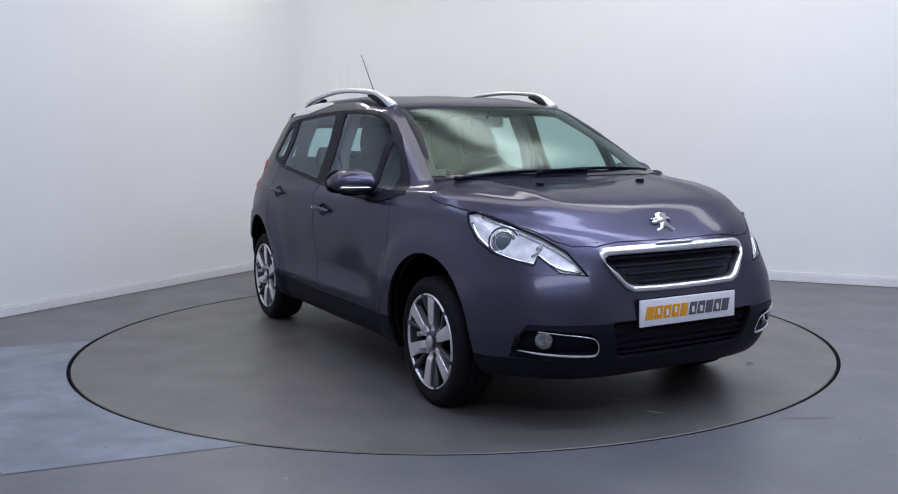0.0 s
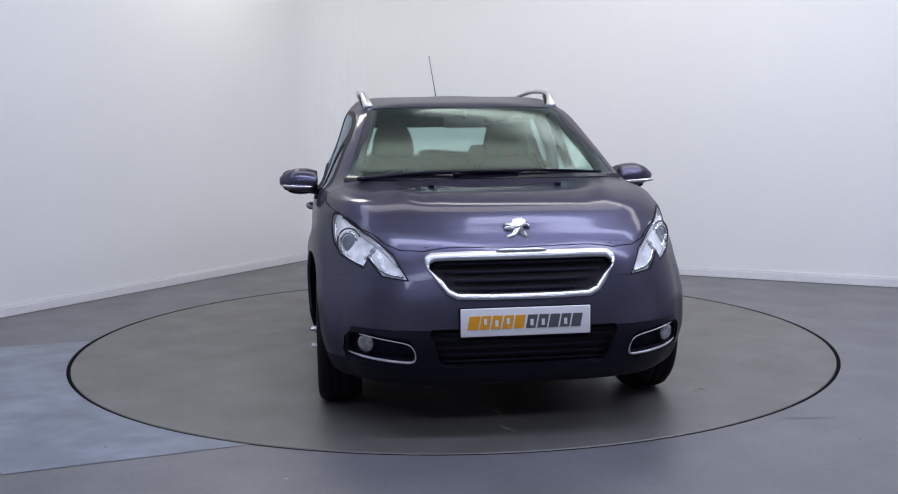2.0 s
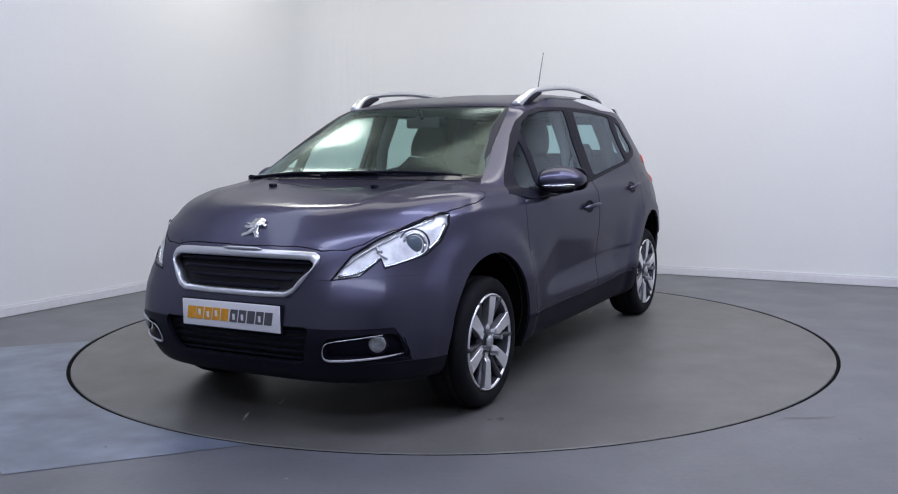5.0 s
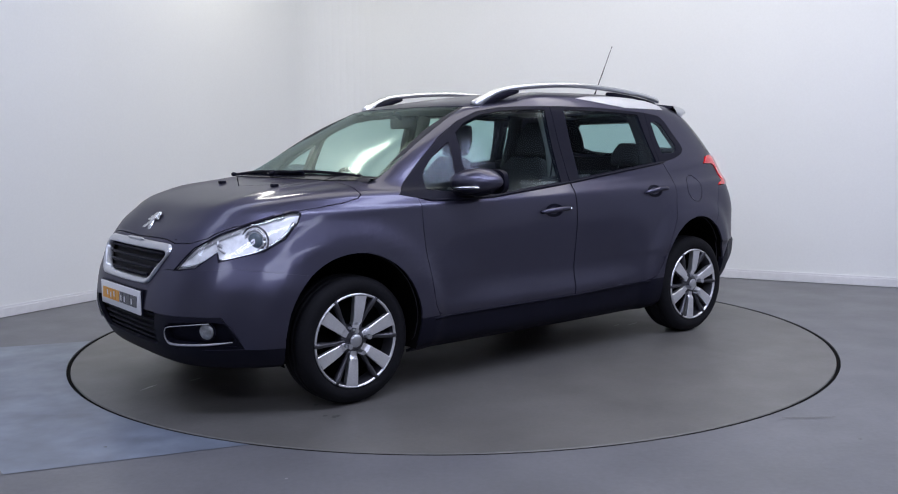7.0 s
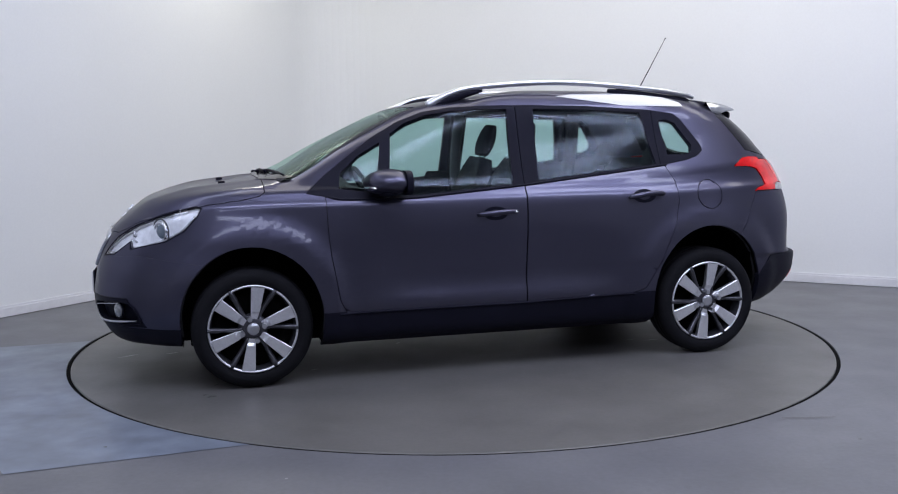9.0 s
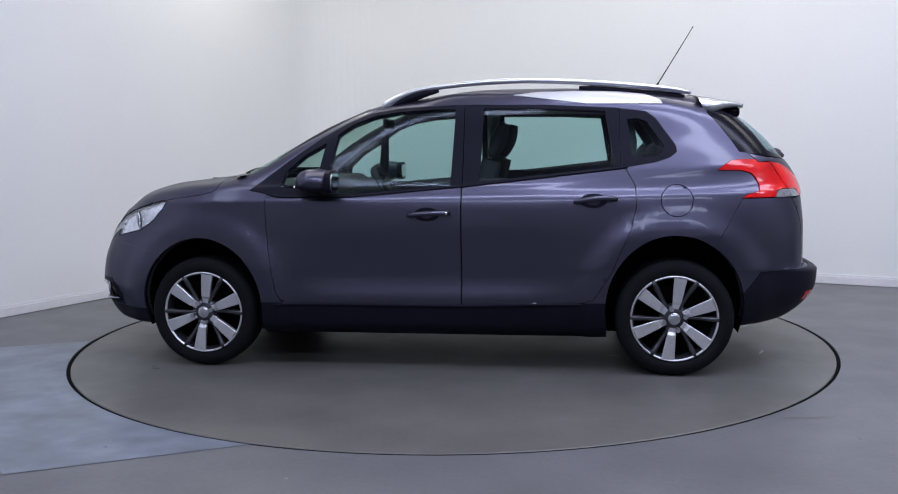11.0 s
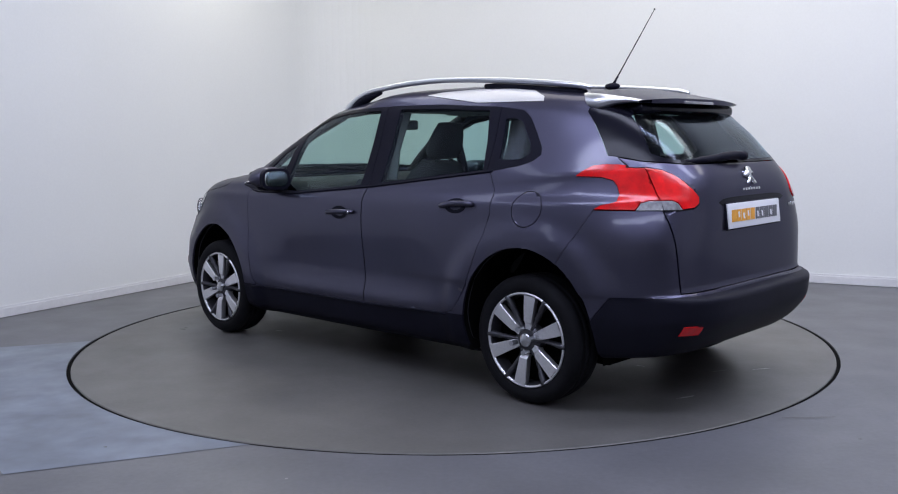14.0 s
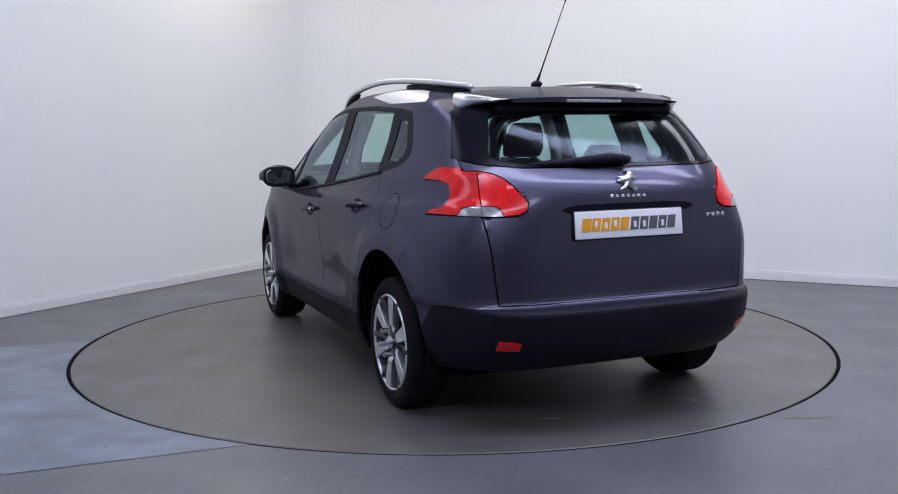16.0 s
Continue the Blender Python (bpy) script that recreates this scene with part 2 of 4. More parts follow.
    for name, mat, x, y, sx, sy, lab in (("floor_mark", SCUFF, -0.615, -2.44, 0.007, 0.005, "tiny white paint fleck on the grey floor"),
                                         ("floor_mark", SPOT, 1.64, -2.07, 0.007, 0.006, "small dark stain on the grey floor"),
                                         ("floor_mark", SPOT, 1.56, -1.77, 0.15, 0.004, "fine dark scratch on the grey floor"),
                                         ("floor_mark", SPOT, -1.42, -2.06, 0.009, 0.006, "small dark stain on the blue-grey floor paint")):
        bm = bmesh.new()
        loop = [(x + sx * (0.7 + 0.5 * rnd.random()) * math.cos(a), y + sy * (0.7 + 0.5 * rnd.random()) * math.sin(a)) for a in (k * 0.5236 for k in range(12))]
        bm.faces.new([bm.verts.new((p, q, 0.0045)) for p, q in loop])
        tagged(part(name, bm, mat, smooth=False), lab, "stain")


def build_table():
    bm = bmesh.new()
    n = 160
    prof = ((TABLE_R - 0.014, 0.0), (TABLE_R - 0.009, -0.003), (TABLE_R - 0.009, -0.04))
    rings = [[bm.verts.new((r * math.cos(k * 2 * math.pi / n), r * math.sin(k * 2 * math.pi / n), z)) for k in range(n)] for r, z in prof]
    bm.faces.new(rings[0])
    for q, w in zip(rings, rings[1:]):
        for k in range(n):
            bm.faces.new((q[k], w[k], w[(k + 1) % n], q[(k + 1) % n]))
    base = tagged(new("turntable"), "grey painted round turntable set into the floor", "turntable")
    part("disc", bm, TABLE, base, smooth=False)
    rnd = random.Random(9)

    def blot(x, y, sx, sy, mat, turn, label):
        bm = bmesh.new()
        c, s = math.cos(turn), math.sin(turn)
        vs = []
        for k in range(14):
            a = k * 2 * math.pi / 14
            p, q = sx * (0.55 + 0.6 * rnd.random()) * math.cos(a), sy * (0.55 + 0.6 * rnd.random()) * math.sin(a)
            vs.append(bm.verts.new((x + c * p - s * q, y + s * p + c * q, 0.002)))
        bm.faces.new(vs)
        part("scuff_mark" if mat is SCUFF else "oil_stain", bm, mat, base, label, smooth=False)

    for x, y, sx, sy, mat, turn in ((1.96, -0.02, 0.07, 0.008, SCUFF, 0.5), (1.71, -0.02, 0.05, 0.009, SCUFF, 0.3), (0.38, 0.13, 0.03, 0.006, SCUFF, 0.9),
                                    (-1.34, -0.06, 0.04, 0.006, SCUFF, 0.2), (-1.12, 0.53, 0.06, 0.007, SCUFF, 0.1), (-1.71, -0.23, 0.05, 0.006, SCUFF, 1.1),
                                    (-1.86, -0.42, 0.06, 0.007, SCUFF, 1.0), (-1.83, 0.33, 0.07, 0.009, SCUFF, 1.2), (-1.0, 0.49, 0.04, 0.006, SCUFF, 0.2), (0.95, 0.64, 0.03, 0.006, SCUFF, 0.4),
                                    (1.50, 1.03, 0.03, 0.02, SPOT, 0.2), (1.53, 0.99, 0.015, 0.012, SPOT, 0.2), (1.47, 0.81, 0.02, 0.012, SPOT, 0.5)):
        blot(x, y, sx, sy, mat, turn, "pale scuff mark" if mat is SCUFF else "dark oil stain")
    return base


# ---------------- the car's outer surface ----------------
# Horizontal loops from sill to roof. Each half loop runs from the nose round the side to the tail:
# nose x, tail x, middle x, half width, squareness of nose, of tail, of the side before and behind, and its height at seven stations on the way.
PHI = [0, 45, 75, 90, 105, 135, 180]
LOOPS = [
    (1.78, -1.70, 0.0, 0.740, 5.0, 3.8, 4.0, 5.0, (0.215, 0.215, 0.20, 0.20, 0.20, 0.25, 0.26)),
    (1.95, -1.86, 0.0, 0.825, 5.0, 3.6, 4.2, 5.5, (0.235, 0.240, 0.25, 0.25, 0.25, 0.27, 0.275)),
    (2.025, -1.985, 0.0, 0.850, 5.0, 3.5, 4.2, 5.7, (0.32, 0.32, 0.32, 0.32, 0.32, 0.35, 0.35)),
    (2.065, -2.055, 0.0, 0.868, 5.0, 3.5, 4.2, 5.75, (0.45, 0.45, 0.43, 0.43, 0.43, 0.46, 0.46)),
    (2.055, -2.060, 0.0, 0.871, 5.0, 3.6, 4.1, 5.75, (0.55, 0.55, 0.54, 0.54, 0.54, 0.540, 0.538)),
    (2.045, -1.975, 0.0, 0.873, 4.8, 4.5, 4.1, 6.6, (0.60, 0.60, 0.59, 0.59, 0.59, 0.580, 0.580)),
    (2.000, -1.972, 0.0, 0.873, 4.2, 4.6, 3.8, 6.6, (0.74, 0.74, 0.74, 0.74, 0.74, 0.76, 0.76)),
    (1.955, -1.966, 0.0, 0.864, 4.4, 3.9, 3.2, 5.6, (0.805, 0.865, 0.905, 0.90, 0.92, 0.93, 0.935)),
    (1.885, -1.958, 0.0, 0.842, 4.6, 3.6, 3.2, 5.2, (0.872, 0.920, 0.955, 0.952, 0.965, 0.99, 1.00)),
    (1.785, -1.935, 0.0, 0.824, 5.0, 3.6, 3.4, 5.0, (0.948, 0.965, 0.983, 0.985, 1.01, 1.05, 1.06)),
    (1.580, -1.912, 0.0, 0.812, 5.6, 3.9, 3.9, 4.8, (1.002, 1.005, 1.000, 1.003, 1.04, 1.09, 1.095)),
    (1.200, -1.892, 0.0, 0.796, 7.0, 4.2, 4.8, 4.8, (1.052, 1.045, 1.018, 1.035, 1.08, 1.115, 1.12)),
    (0.800, -1.765, -0.2, 0.722, 7.0, 4.6, 5.0, 5.0, (1.245, 1.240, 1.215, 1.22, 1.235, 1.255, 1.265)),
    (0.420, -1.600, -0.5, 0.645, 8.0, 5.0, 5.4, 5.4, (1.422, 1.415, 1.405, 1.43, 1.41, 1.385, 1.39)),
    (0.300, -1.500, -0.5, 0.565, 7.0, 5.0, 5.0, 5.0, (1.458, 1.452, 1.468, 1.500, 1.476, 1.448, 1.446)),
    (0.050, -1.300, -0.5, 0.400, 5.0, 4.0, 4.0, 4.0, (1.492, 1.492, 1.512, 1.522, 1.506, 1.484, 1.480)),
    (-0.200, -0.900, -0.5, 0.150, 3.0, 3.0, 3.0, 3.0, (1.522, 1.522, 1.526, 1.527, 1.524, 1.518, 1.516)),
    (-0.300, -0.800, -0.5, 0.000, 2.0, 2.0, 2.0, 2.0, (1.526, 1.526, 1.527, 1.527, 1.527, 1.522, 1.520)),
]
HUBS = (1.269, -1.269)
HUB_Z = 0.318
N_PHI, N_SUB = 170, 5


def pchip(xs, ys, x):
    """Smooth line through the keys that never overshoots."""
    xs, ys = np.asarray(xs, float), np.asarray(ys, float)
    h, d = np.diff(xs), np.diff(ys, axis=0)
    s = d / h.reshape(-1, *([1] * (ys.ndim - 1)))
    m = np.zeros_like(ys)
    prod = s[:-1] * s[1:]
    with np.errstate(divide="ignore", invalid="ignore"):
        hm = 2 * prod / (s[:-1] + s[1:])
    m[1:-1] = np.where(prod > 0, hm, 0)
    m[0], m[-1] = s[0], s[-1]
    i = np.clip(np.searchsorted(xs, x, side="right") - 1, 0, len(xs) - 2)
    t = ((x - xs[i]) / h[i]).reshape(-1, *([1] * (ys.ndim - 1)))
    hh = h[i].reshape(t.shape)
    return ((2 * t ** 3 - 3 * t ** 2 + 1) * ys[i] + (t ** 3 - 2 * t ** 2 + t) * hh * m[i] + (3 * t ** 2 - 2 * t ** 3) * ys[i + 1] + (t ** 3 - t ** 2) * hh * m[i + 1])


def plan(spec, phi):
    xf, xr, xm, w, nf, nr, mf, mr, _ = spec
    c, s = np.cos(phi), np.sin(phi)
    x = np.where(c >= 0, xm + (xf - xm) * np.abs(c) ** (2 / nf), xm + (xr - xm) * np.abs(c) ** (2 / nr))
    return x, w * np.abs(s) ** (2 / np.where(c >= 0, mf, mr))


def shell_grid():
    fine = np.linspace(0, np.pi, 6000)
    x, y = plan(LOOPS[5], fine)
    x2, y2 = plan(LOOPS[12], fine)
    arc = np.r_[0, np.cumsum(np.hypot(np.diff(x), np.diff(y)) + 0.8 * np.hypot(np.diff(x2), np.diff(y2)))]
    phi = np.interp(np.linspace(0, arc[-1], N_PHI), arc, fine)
    phi[0], phi[-1] = 0, np.pi
    L = []
    for spec in LOOPS:
        x, y = plan(spec, phi)
        y[0] = y[-1] = 0
        L.append(np.stack([x, y, pchip(np.radians(PHI), spec[8], phi)], 1))
    L = np.array(L)
    s = np.linspace(0, len(LOOPS) - 1, (len(LOOPS) - 1) * N_SUB + 1)
    G = pchip(np.arange(len(LOOPS)), L, s)
    # arches swell, doors are hollow below a soft waist
    X, Y, Z = G[..., 0], G[..., 1], G[..., 2]
    side = np.clip((Y - 0.45) / 0.3, 0, 1)
    for h in HUBS:
        d = np.hypot(X - h, (Z - 0.36) * 0.95)
        k = np.clip((0.535 - d) / 0.11, 0, 1)
        Y += side * 0.026 * k * k * (3 - 2 * k) * np.clip((0.95 - Z) / 0.2, 0, 1)
    span = np.clip((0.80 - np.abs(X + 0.02)) / 0.35, 0, 1)
    Y -= side * 0.026 * span * span * (3 - 2 * span) * np.exp(-((Z - 0.54) / 0.17) ** 2)
    Y += side * 0.010 * span * np.exp(-((Z - 0.42) / 0.05) ** 2)
    # a crisp shoulder line from the front wing to the tail lamp
    Y += side * 0.006 * np.exp(-((Z - (0.945 - 0.012 * X)) / 0.022) ** 2)
    # raised ribs along the hood
    ridge = np.exp(-((Y - (0.50 + (1.2 - X) * 0.10)) / 0.055) ** 2)
    Z += 0.012 * ridge * np.clip((X - 1.10) / 0.15, 0, 1) * np.clip((1.80 - X) / 0.25, 0, 1) * np.clip((Z - 0.9) / 0.04, 0, 1)
    return G


def shell_mesh(G):
    bm = bmesh.new()
    rows = [[bm.verts.new(p) for p in r] for r in G]
    for q, w in zip(rows, rows[1:]):
        for k in range(len(q) - 1):
            bm.faces.new((q[k], q[k + 1], w[k + 1], w[k]))
    bmesh.ops.remove_doubles(bm, verts=bm.verts, dist=0.0002)
    bmesh.ops.dissolve_degenerate(bm, edges=bm.edges, dist=0.0001)
    bm.normal_update()
    return bm


def cut(bm, pts, where, way=None, apex=None):
    """Split the faces for which where(centre) holds along the sides of a convex outline; returns the faces within.
    The outline is swept along way, or seen from apex."""
    pts = [Vector(p) for p in pts]
    cen = sum(pts, Vector()) / len(pts)
    faces = [f for f in bm.faces if where(f.calc_center_median())]
    for a, b in zip(pts, pts[1:] + pts[:1]):
        n = (b - a).cross(Vector(way)) if apex is None else (a - Vector(apex)).cross(b - Vector(apex))
        if n.length < 1e-9:
            continue
        n.normalize()
        if n.dot(cen - a) < 0:
            n.negate()
        near = [f for f in faces if any(n.dot(v.co - a) > 0 for v in f.verts)]
        geom = list({e for f in near for e in f.edges}) + list({v for f in near for v in f.verts}) + near
        res = bmesh.ops.bisect_plane(bm, geom=geom, dist=2e-5, plane_co=a, plane_no=n)
        faces = [g for g in res["geom"] if isinstance(g, bmesh.types.BMFace) and g.is_valid and n.dot(g.calc_center_median() - a) > 0]
        faces = list(dict.fromkeys(faces))
    return faces


def take(bm, faces):
    """Lift faces out of bm into a mesh of their own."""
    out = bmesh.new()
    if faces:
        own = {}
        for f in faces:
            for v in f.verts:
                if v not in own:
                    own[v] = out.verts.new(v.co)
            out.faces.new([own[v] for v in f.verts])
        bmesh.ops.delete(bm, geom=faces, context="FACES")
    bm.normal_update()
    out.normal_update()
    return out


def merge(*bms):
    me = bpy.data.meshes.new("tmp")
    out = bmesh.new()
    for b in bms:
        b.to_mesh(me)
        out.from_mesh(me)
        b.free()
    bpy.data.meshes.remove(me)
    bmesh.ops.remove_doubles(out, verts=out.verts, dist=0.0003)
    out.normal_update()
    return out


def flipped(bm):
    out = bm.copy()
    for v in out.verts:
        v.co.y = -v.co.y
    bmesh.ops.reverse_faces(out, faces=out.faces)
    out.normal_update()
    return out


def whole(bm):
    """Left half plus its mirror image in one mesh."""
    return merge(bm, flipped(bm))


def offset(bm, d):
    out = bm.copy()
    out.normal_update()
    step = {v: v.normal * d for v in out.verts}
    for v, k in step.items():
        v.co += k
    return out


def edged(bm, gap=0.003, depth=0.012):
    """Draw the rim of a panel in by gap and fold it back by depth, so that joints are real grooves."""
    bmesh.ops.remove_doubles(bm, verts=bm.verts, dist=0.0025)
    bmesh.ops.dissolve_degenerate(bm, edges=bm.edges, dist=0.0004)
    # slivers left between two cuts are dropped
    seen = set()
    for f in list(bm.faces):
        if f in seen:
            continue
        island, stack = [], [f]
        seen.add(f)
        while stack:
            q = stack.pop()
            island.append(q)
            for e in q.edges:
                for r in e.link_faces:
                    if r not in seen:
                        seen.add(r)
                        stack.append(r)
        if sum(q.calc_area() for q in island) < 6e-4:
            bmesh.ops.delete(bm, geom=island, context="FACES")
    bm.normal_update()
    rim = [e for e in bm.edges if len(e.link_faces) == 1]
    inward, nrm = {}, {}
    for e in rim:
        f = e.link_faces[0]
        a, b = e.verts
        d = f.normal.cross(b.co - a.co)
        if d.length < 1e-9:
            continue
        d.normalize()
        if d.dot(f.calc_center_median() - a.co) < 0:
            d.negate()
        for v in (a, b):
            inward[v] = inward.get(v, Vector()) + d
            nrm[v] = v.normal.copy()
    for v, d in inward.items():
        if d.length > 1e-6:
            v.co += d.normalized() * gap
    deep = {v: bm.verts.new(v.co - nrm[v] * depth) for v in inward}
    for e in rim:
        a, b = e.verts
        if a in deep and b in deep:
            lo = e.link_loops[0]
            p, q = lo.vert, lo.link_loop_next.vert
            e.smooth = False
            try:
                bm.faces.new((q, p, deep[p], deep[q]))
            except ValueError:
                pass
    return bm


FRONT = (1, 0, 0)
SIDEWAYS = (0, 1, 0)
UP = (0, 0, 1)


def xz(*p):
    return [(x, 0.8, z) for x, z in p]


def yz(*p):
    return [(0, y, z) for y, z in p]


def build_car():
    car = tagged(new("car"), "dark grey metallic compact crossover car parked on the turntable", "car")
    G = shell_grid()
    bm = shell_mesh(G)
    skin = BVHTree.FromBMesh(bm)

    def on_front(y, z, out=0.0):
        p, n, _, _ = skin.ray_cast(Vector((3, abs(y), z)), Vector((-1, 0, 0)))
        q = p + n * (out if n.x > 0 else -out)
        return Vector((q.x, q.y if y >= 0 else -q.y, q.z))

    def on_tail(y, z, out=0.0):
        p, n, _, _ = skin.ray_cast(Vector((-3, abs(y), z)), Vector((1, 0, 0)))
        q = p + n * (out if n.x < 0 else -out)
        return Vector((q.x, q.y if y >= 0 else -q.y, q.z))

    def on_side(x, z, out=0.0):
        p, n, _, _ = skin.ray_cast(Vector((x, 2, z)), Vector((0, -1, 0)))
        return p + n * (out if n.y > 0 else -out)

    def on_top(x, y, out=0.0):
        p, n, _, _ = skin.ray_cast(Vector((x, abs(y), 3)), Vector((0, 0, -1)))
        q = p + n * (out if n.z > 0 else -out)
        return Vector((q.x, q.y if y >= 0 else -q.y, q.z))

    def both(name, b, mat, parent=car, label=""):
        """The left part and its mirror image, two objects."""
        r = flipped(b)
        return part(name, b, mat, parent, label), part(name, r, mat, parent, label)

    # wheel arches
    for h, rz in ((HUBS[0], 0.372), (HUBS[1], 0.392)):
        arch = [(h + 0.352 * math.cos(a), 0.36 + rz * math.sin(a)) for a in (k * math.pi / 26 for k in range(27))]
        arch += [(h - 0.335, 0.1), (h + 0.335, 0.1)]
        take(bm, cut(bm, xz(*arch), lambda c: c.y > 0.35 and c.z < 0.9, SIDEWAYS)).free()

    # dark lining under the panels, pale lining under the roof
    lining = bm.copy()
    bmesh.ops.delete(lining, geom=[f for f in lining.faces if f.calc_center_median().z > (0.93 if f.calc_center_median().x > 0 else 1.05 if f.calc_center_median().x > -1.25 else 1.13)], context="FACES")
    lining = offset(lining, -0.045)
    part("inner_lining", whole(lining), CABIN, car, "dark cabin lining")
    roof_in = bm.copy()
    bmesh.ops.delete(roof_in, geom=[f for f in roof_in.faces if f.calc_center_median().z < 1.43 or abs(f.calc_center_median().x + 0.6) > 0.95], context="FACES")
    part("headliner", whole(offset(roof_in, -0.03)), HEADLINER, car, "pale headliner under the roof")

    # lamps, cut out of the wings as seen from their own corner of the car
    eye_f = (5.032, 2.638, 1.233)
    lamp = []
    for outline in ([(1.778, 0.569, 0.835), (1.667, 0.647, 0.881), (1.538, 0.738, 0.932), (1.507, 0.760, 0.926), (1.508, 0.759, 0.880),
                     (1.540, 0.737, 0.806), (1.602, 0.693, 0.751), (1.759, 0.582, 0.706), (1.771, 0.574, 0.749)],
                    [(1.957, 0.443, 0.675), (1.879, 0.498, 0.774), (1.778, 0.569, 0.835), (1.771, 0.574, 0.749), (1.852, 0.517, 0.681), (1.909, 0.477, 0.677)]):
        lamp.append(take(bm, cut(bm, outline, lambda c: c.x > 1.2 and c.y > 0.25 and 0.6 < c.z < 1.0, apex=eye_f)))
    head = merge(*lamp)
    where_t = lambda c: c.x < -1.3 and c.y > 0.40 and 0.85 < c.z < 1.2
    on_wing = lambda c: c.x < -1.3 and c.y > 0.603 and 0.85 < c.z < 1.2
    white = take(bm, cut(bm, yz((0.709, 0.931), (0.689, 0.960), (0.664, 0.970), (0.6325, 0.970), (0.638, 0.931)), where_t, FRONT))
    white_in = take(bm, cut(bm, yz((0.638, 0.931), (0.6325, 0.970), (0.595, 0.970), (0.578, 0.960), (0.566, 0.931)), where_t, FRONT))
    tail_in = take(bm, cut(bm, yz((0.610, 1.112), (0.566, 1.101), (0.534, 1.080), (0.508, 1.048), (0.484, 1.013), (0.466, 0.983), (0.474, 0.954), (0.506, 0.936), (0.566, 0.931), (0.638, 0.931)),
                           where_t, FRONT))
    tail = merge(*[take(bm, cut(bm, xz(*outline), on_wing, SIDEWAYS)) for outline in (
        [(-1.483, 1.077), (-1.523, 1.106), (-1.552, 1.123), (-1.60, 1.128), (-1.60, 1.069), (-1.49, 1.072)],
        [(-1.60, 1.128), (-1.652, 1.127), (-1.652, 1.055), (-1.60, 1.069)],
        [(-1.652, 1.127), (-1.672, 1.125), (-1.672, 1.033), (-1.652, 1.055)],
        [(-1.672, 1.125), (-1.690, 1.122), (-1.690, 0.997), (-1.672, 1.033)],
        [(-1.690, 1.122), (-1.758, 1.111), (-2.0, 1.111), (-2.0, 0.931), (-1.690, 0.931)],
        [(-1.690, 0.931), (-1.597, 0.931), (-1.63, 0.953), (-1.690, 0.966)])])

    # openings in the nose
    take(bm, cut(bm, yz((-0.4, 0.782), (0.375, 0.780), (0.392, 0.755), (0.385, 0.735), (0.305, 0.630), (0.275, 0.615), (-0.4, 0.610)),
                 lambda c: c.x > 1.5 and c.z < 0.9, FRONT)).free()
    take(bm, cut(bm, yz((-0.4, 0.490), (0.375, 0.490), (0.385, 0.470), (0.345, 0.345), (0.325, 0.330), (-0.4, 0.325)),
                 lambda c: c.x > 1.5 and c.z < 0.6, FRONT)).free()

    # glass and its black surround
    screen = take(bm, cut(bm, yz((-0.8, 1.056), (0.690, 1.052), (0.545, 1.405), (0.52, 1.425), (0.3, 1.432), (-0.8, 1.436)), lambda c: c.x > 0.15 and c.z > 1.0, FRONT))
    black_tail = take(bm, cut(bm, yz((-0.8, 1.120), (0.45, 1.124), (0.60, 1.140), (0.662, 1.165), (0.595, 1.365), (0.56, 1.40), (-0.8, 1.40)), lambda c: c.x < -1.3 and c.z > 1.05, FRONT))
    rear_pane = take(black_tail, cut(black_tail, yz((-0.8, 1.134), (0.42, 1.138), (0.52, 1.152), (0.555, 1.175), (0.49, 1.34), (0.45, 1.362), (-0.8, 1.372)), lambda c: True, FRONT))
    dlo = take(bm, cut(bm, xz((0.99, 0.985), (0.90, 1.06), (0.784, 1.148), (0.622, 1.262), (0.477, 1.343), (0.335, 1.396), (0.190, 1.418), (0.038, 1.426), (-0.251, 1.430),
                              (-0.579, 1.425), (-0.968, 1.402), (-1.126, 1.381), (-1.175, 1.345), (-1.275, 1.205), (-1.282, 1.170), (-1.245, 1.140), (-1.17, 1.117),
                              (-1.04, 1.096), (-0.196, 1.004), (0.436, 0.952), (0.80, 0.950)), lambda c: c.y > 0.4 and c.z > 0.88, SIDEWAYS))
    every = lambda c: True
    panes = {}
    for key, outline in (("a", xz((0.815, 1.005), (0.630, 0.985), (0.585, 1.235), (0.70, 1.170), (0.80, 1.080))),
                         ("b", xz((0.560, 0.968), (0.520, 1.282), (0.440, 1.335), (0.330, 1.375), (0.180, 1.398), (0.038, 1.405), (-0.125, 1.407), (-0.110, 1.010), (0.430, 0.965))),
                         ("c", xz((-0.265, 1.026), (-0.280, 1.408), (-0.579, 1.403), (-0.915, 1.384), (-0.965, 1.100))),
                         ("d", xz((-1.050, 1.150), (-1.030, 1.340), (-1.080, 1.345), (-1.130, 1.325), (-1.215, 1.200), (-1.205, 1.168), (-1.165, 1.148)))):
        panes[key] = take(dlo, cut(dlo, outline, every, SIDEWAYS))
    frame_front = take(dlo, cut(dlo, xz((1.2, 0.8), (-0.176, 0.8), (-0.176, 1.6), (1.2, 1.6)), every, SIDEWAYS))
    frame_rear = take(dlo, cut(dlo, xz((-0.176, 0.8), (-1.0, 0.8), (-0.985, 1.6), (-0.176, 1.6)), every, SIDEWAYS))
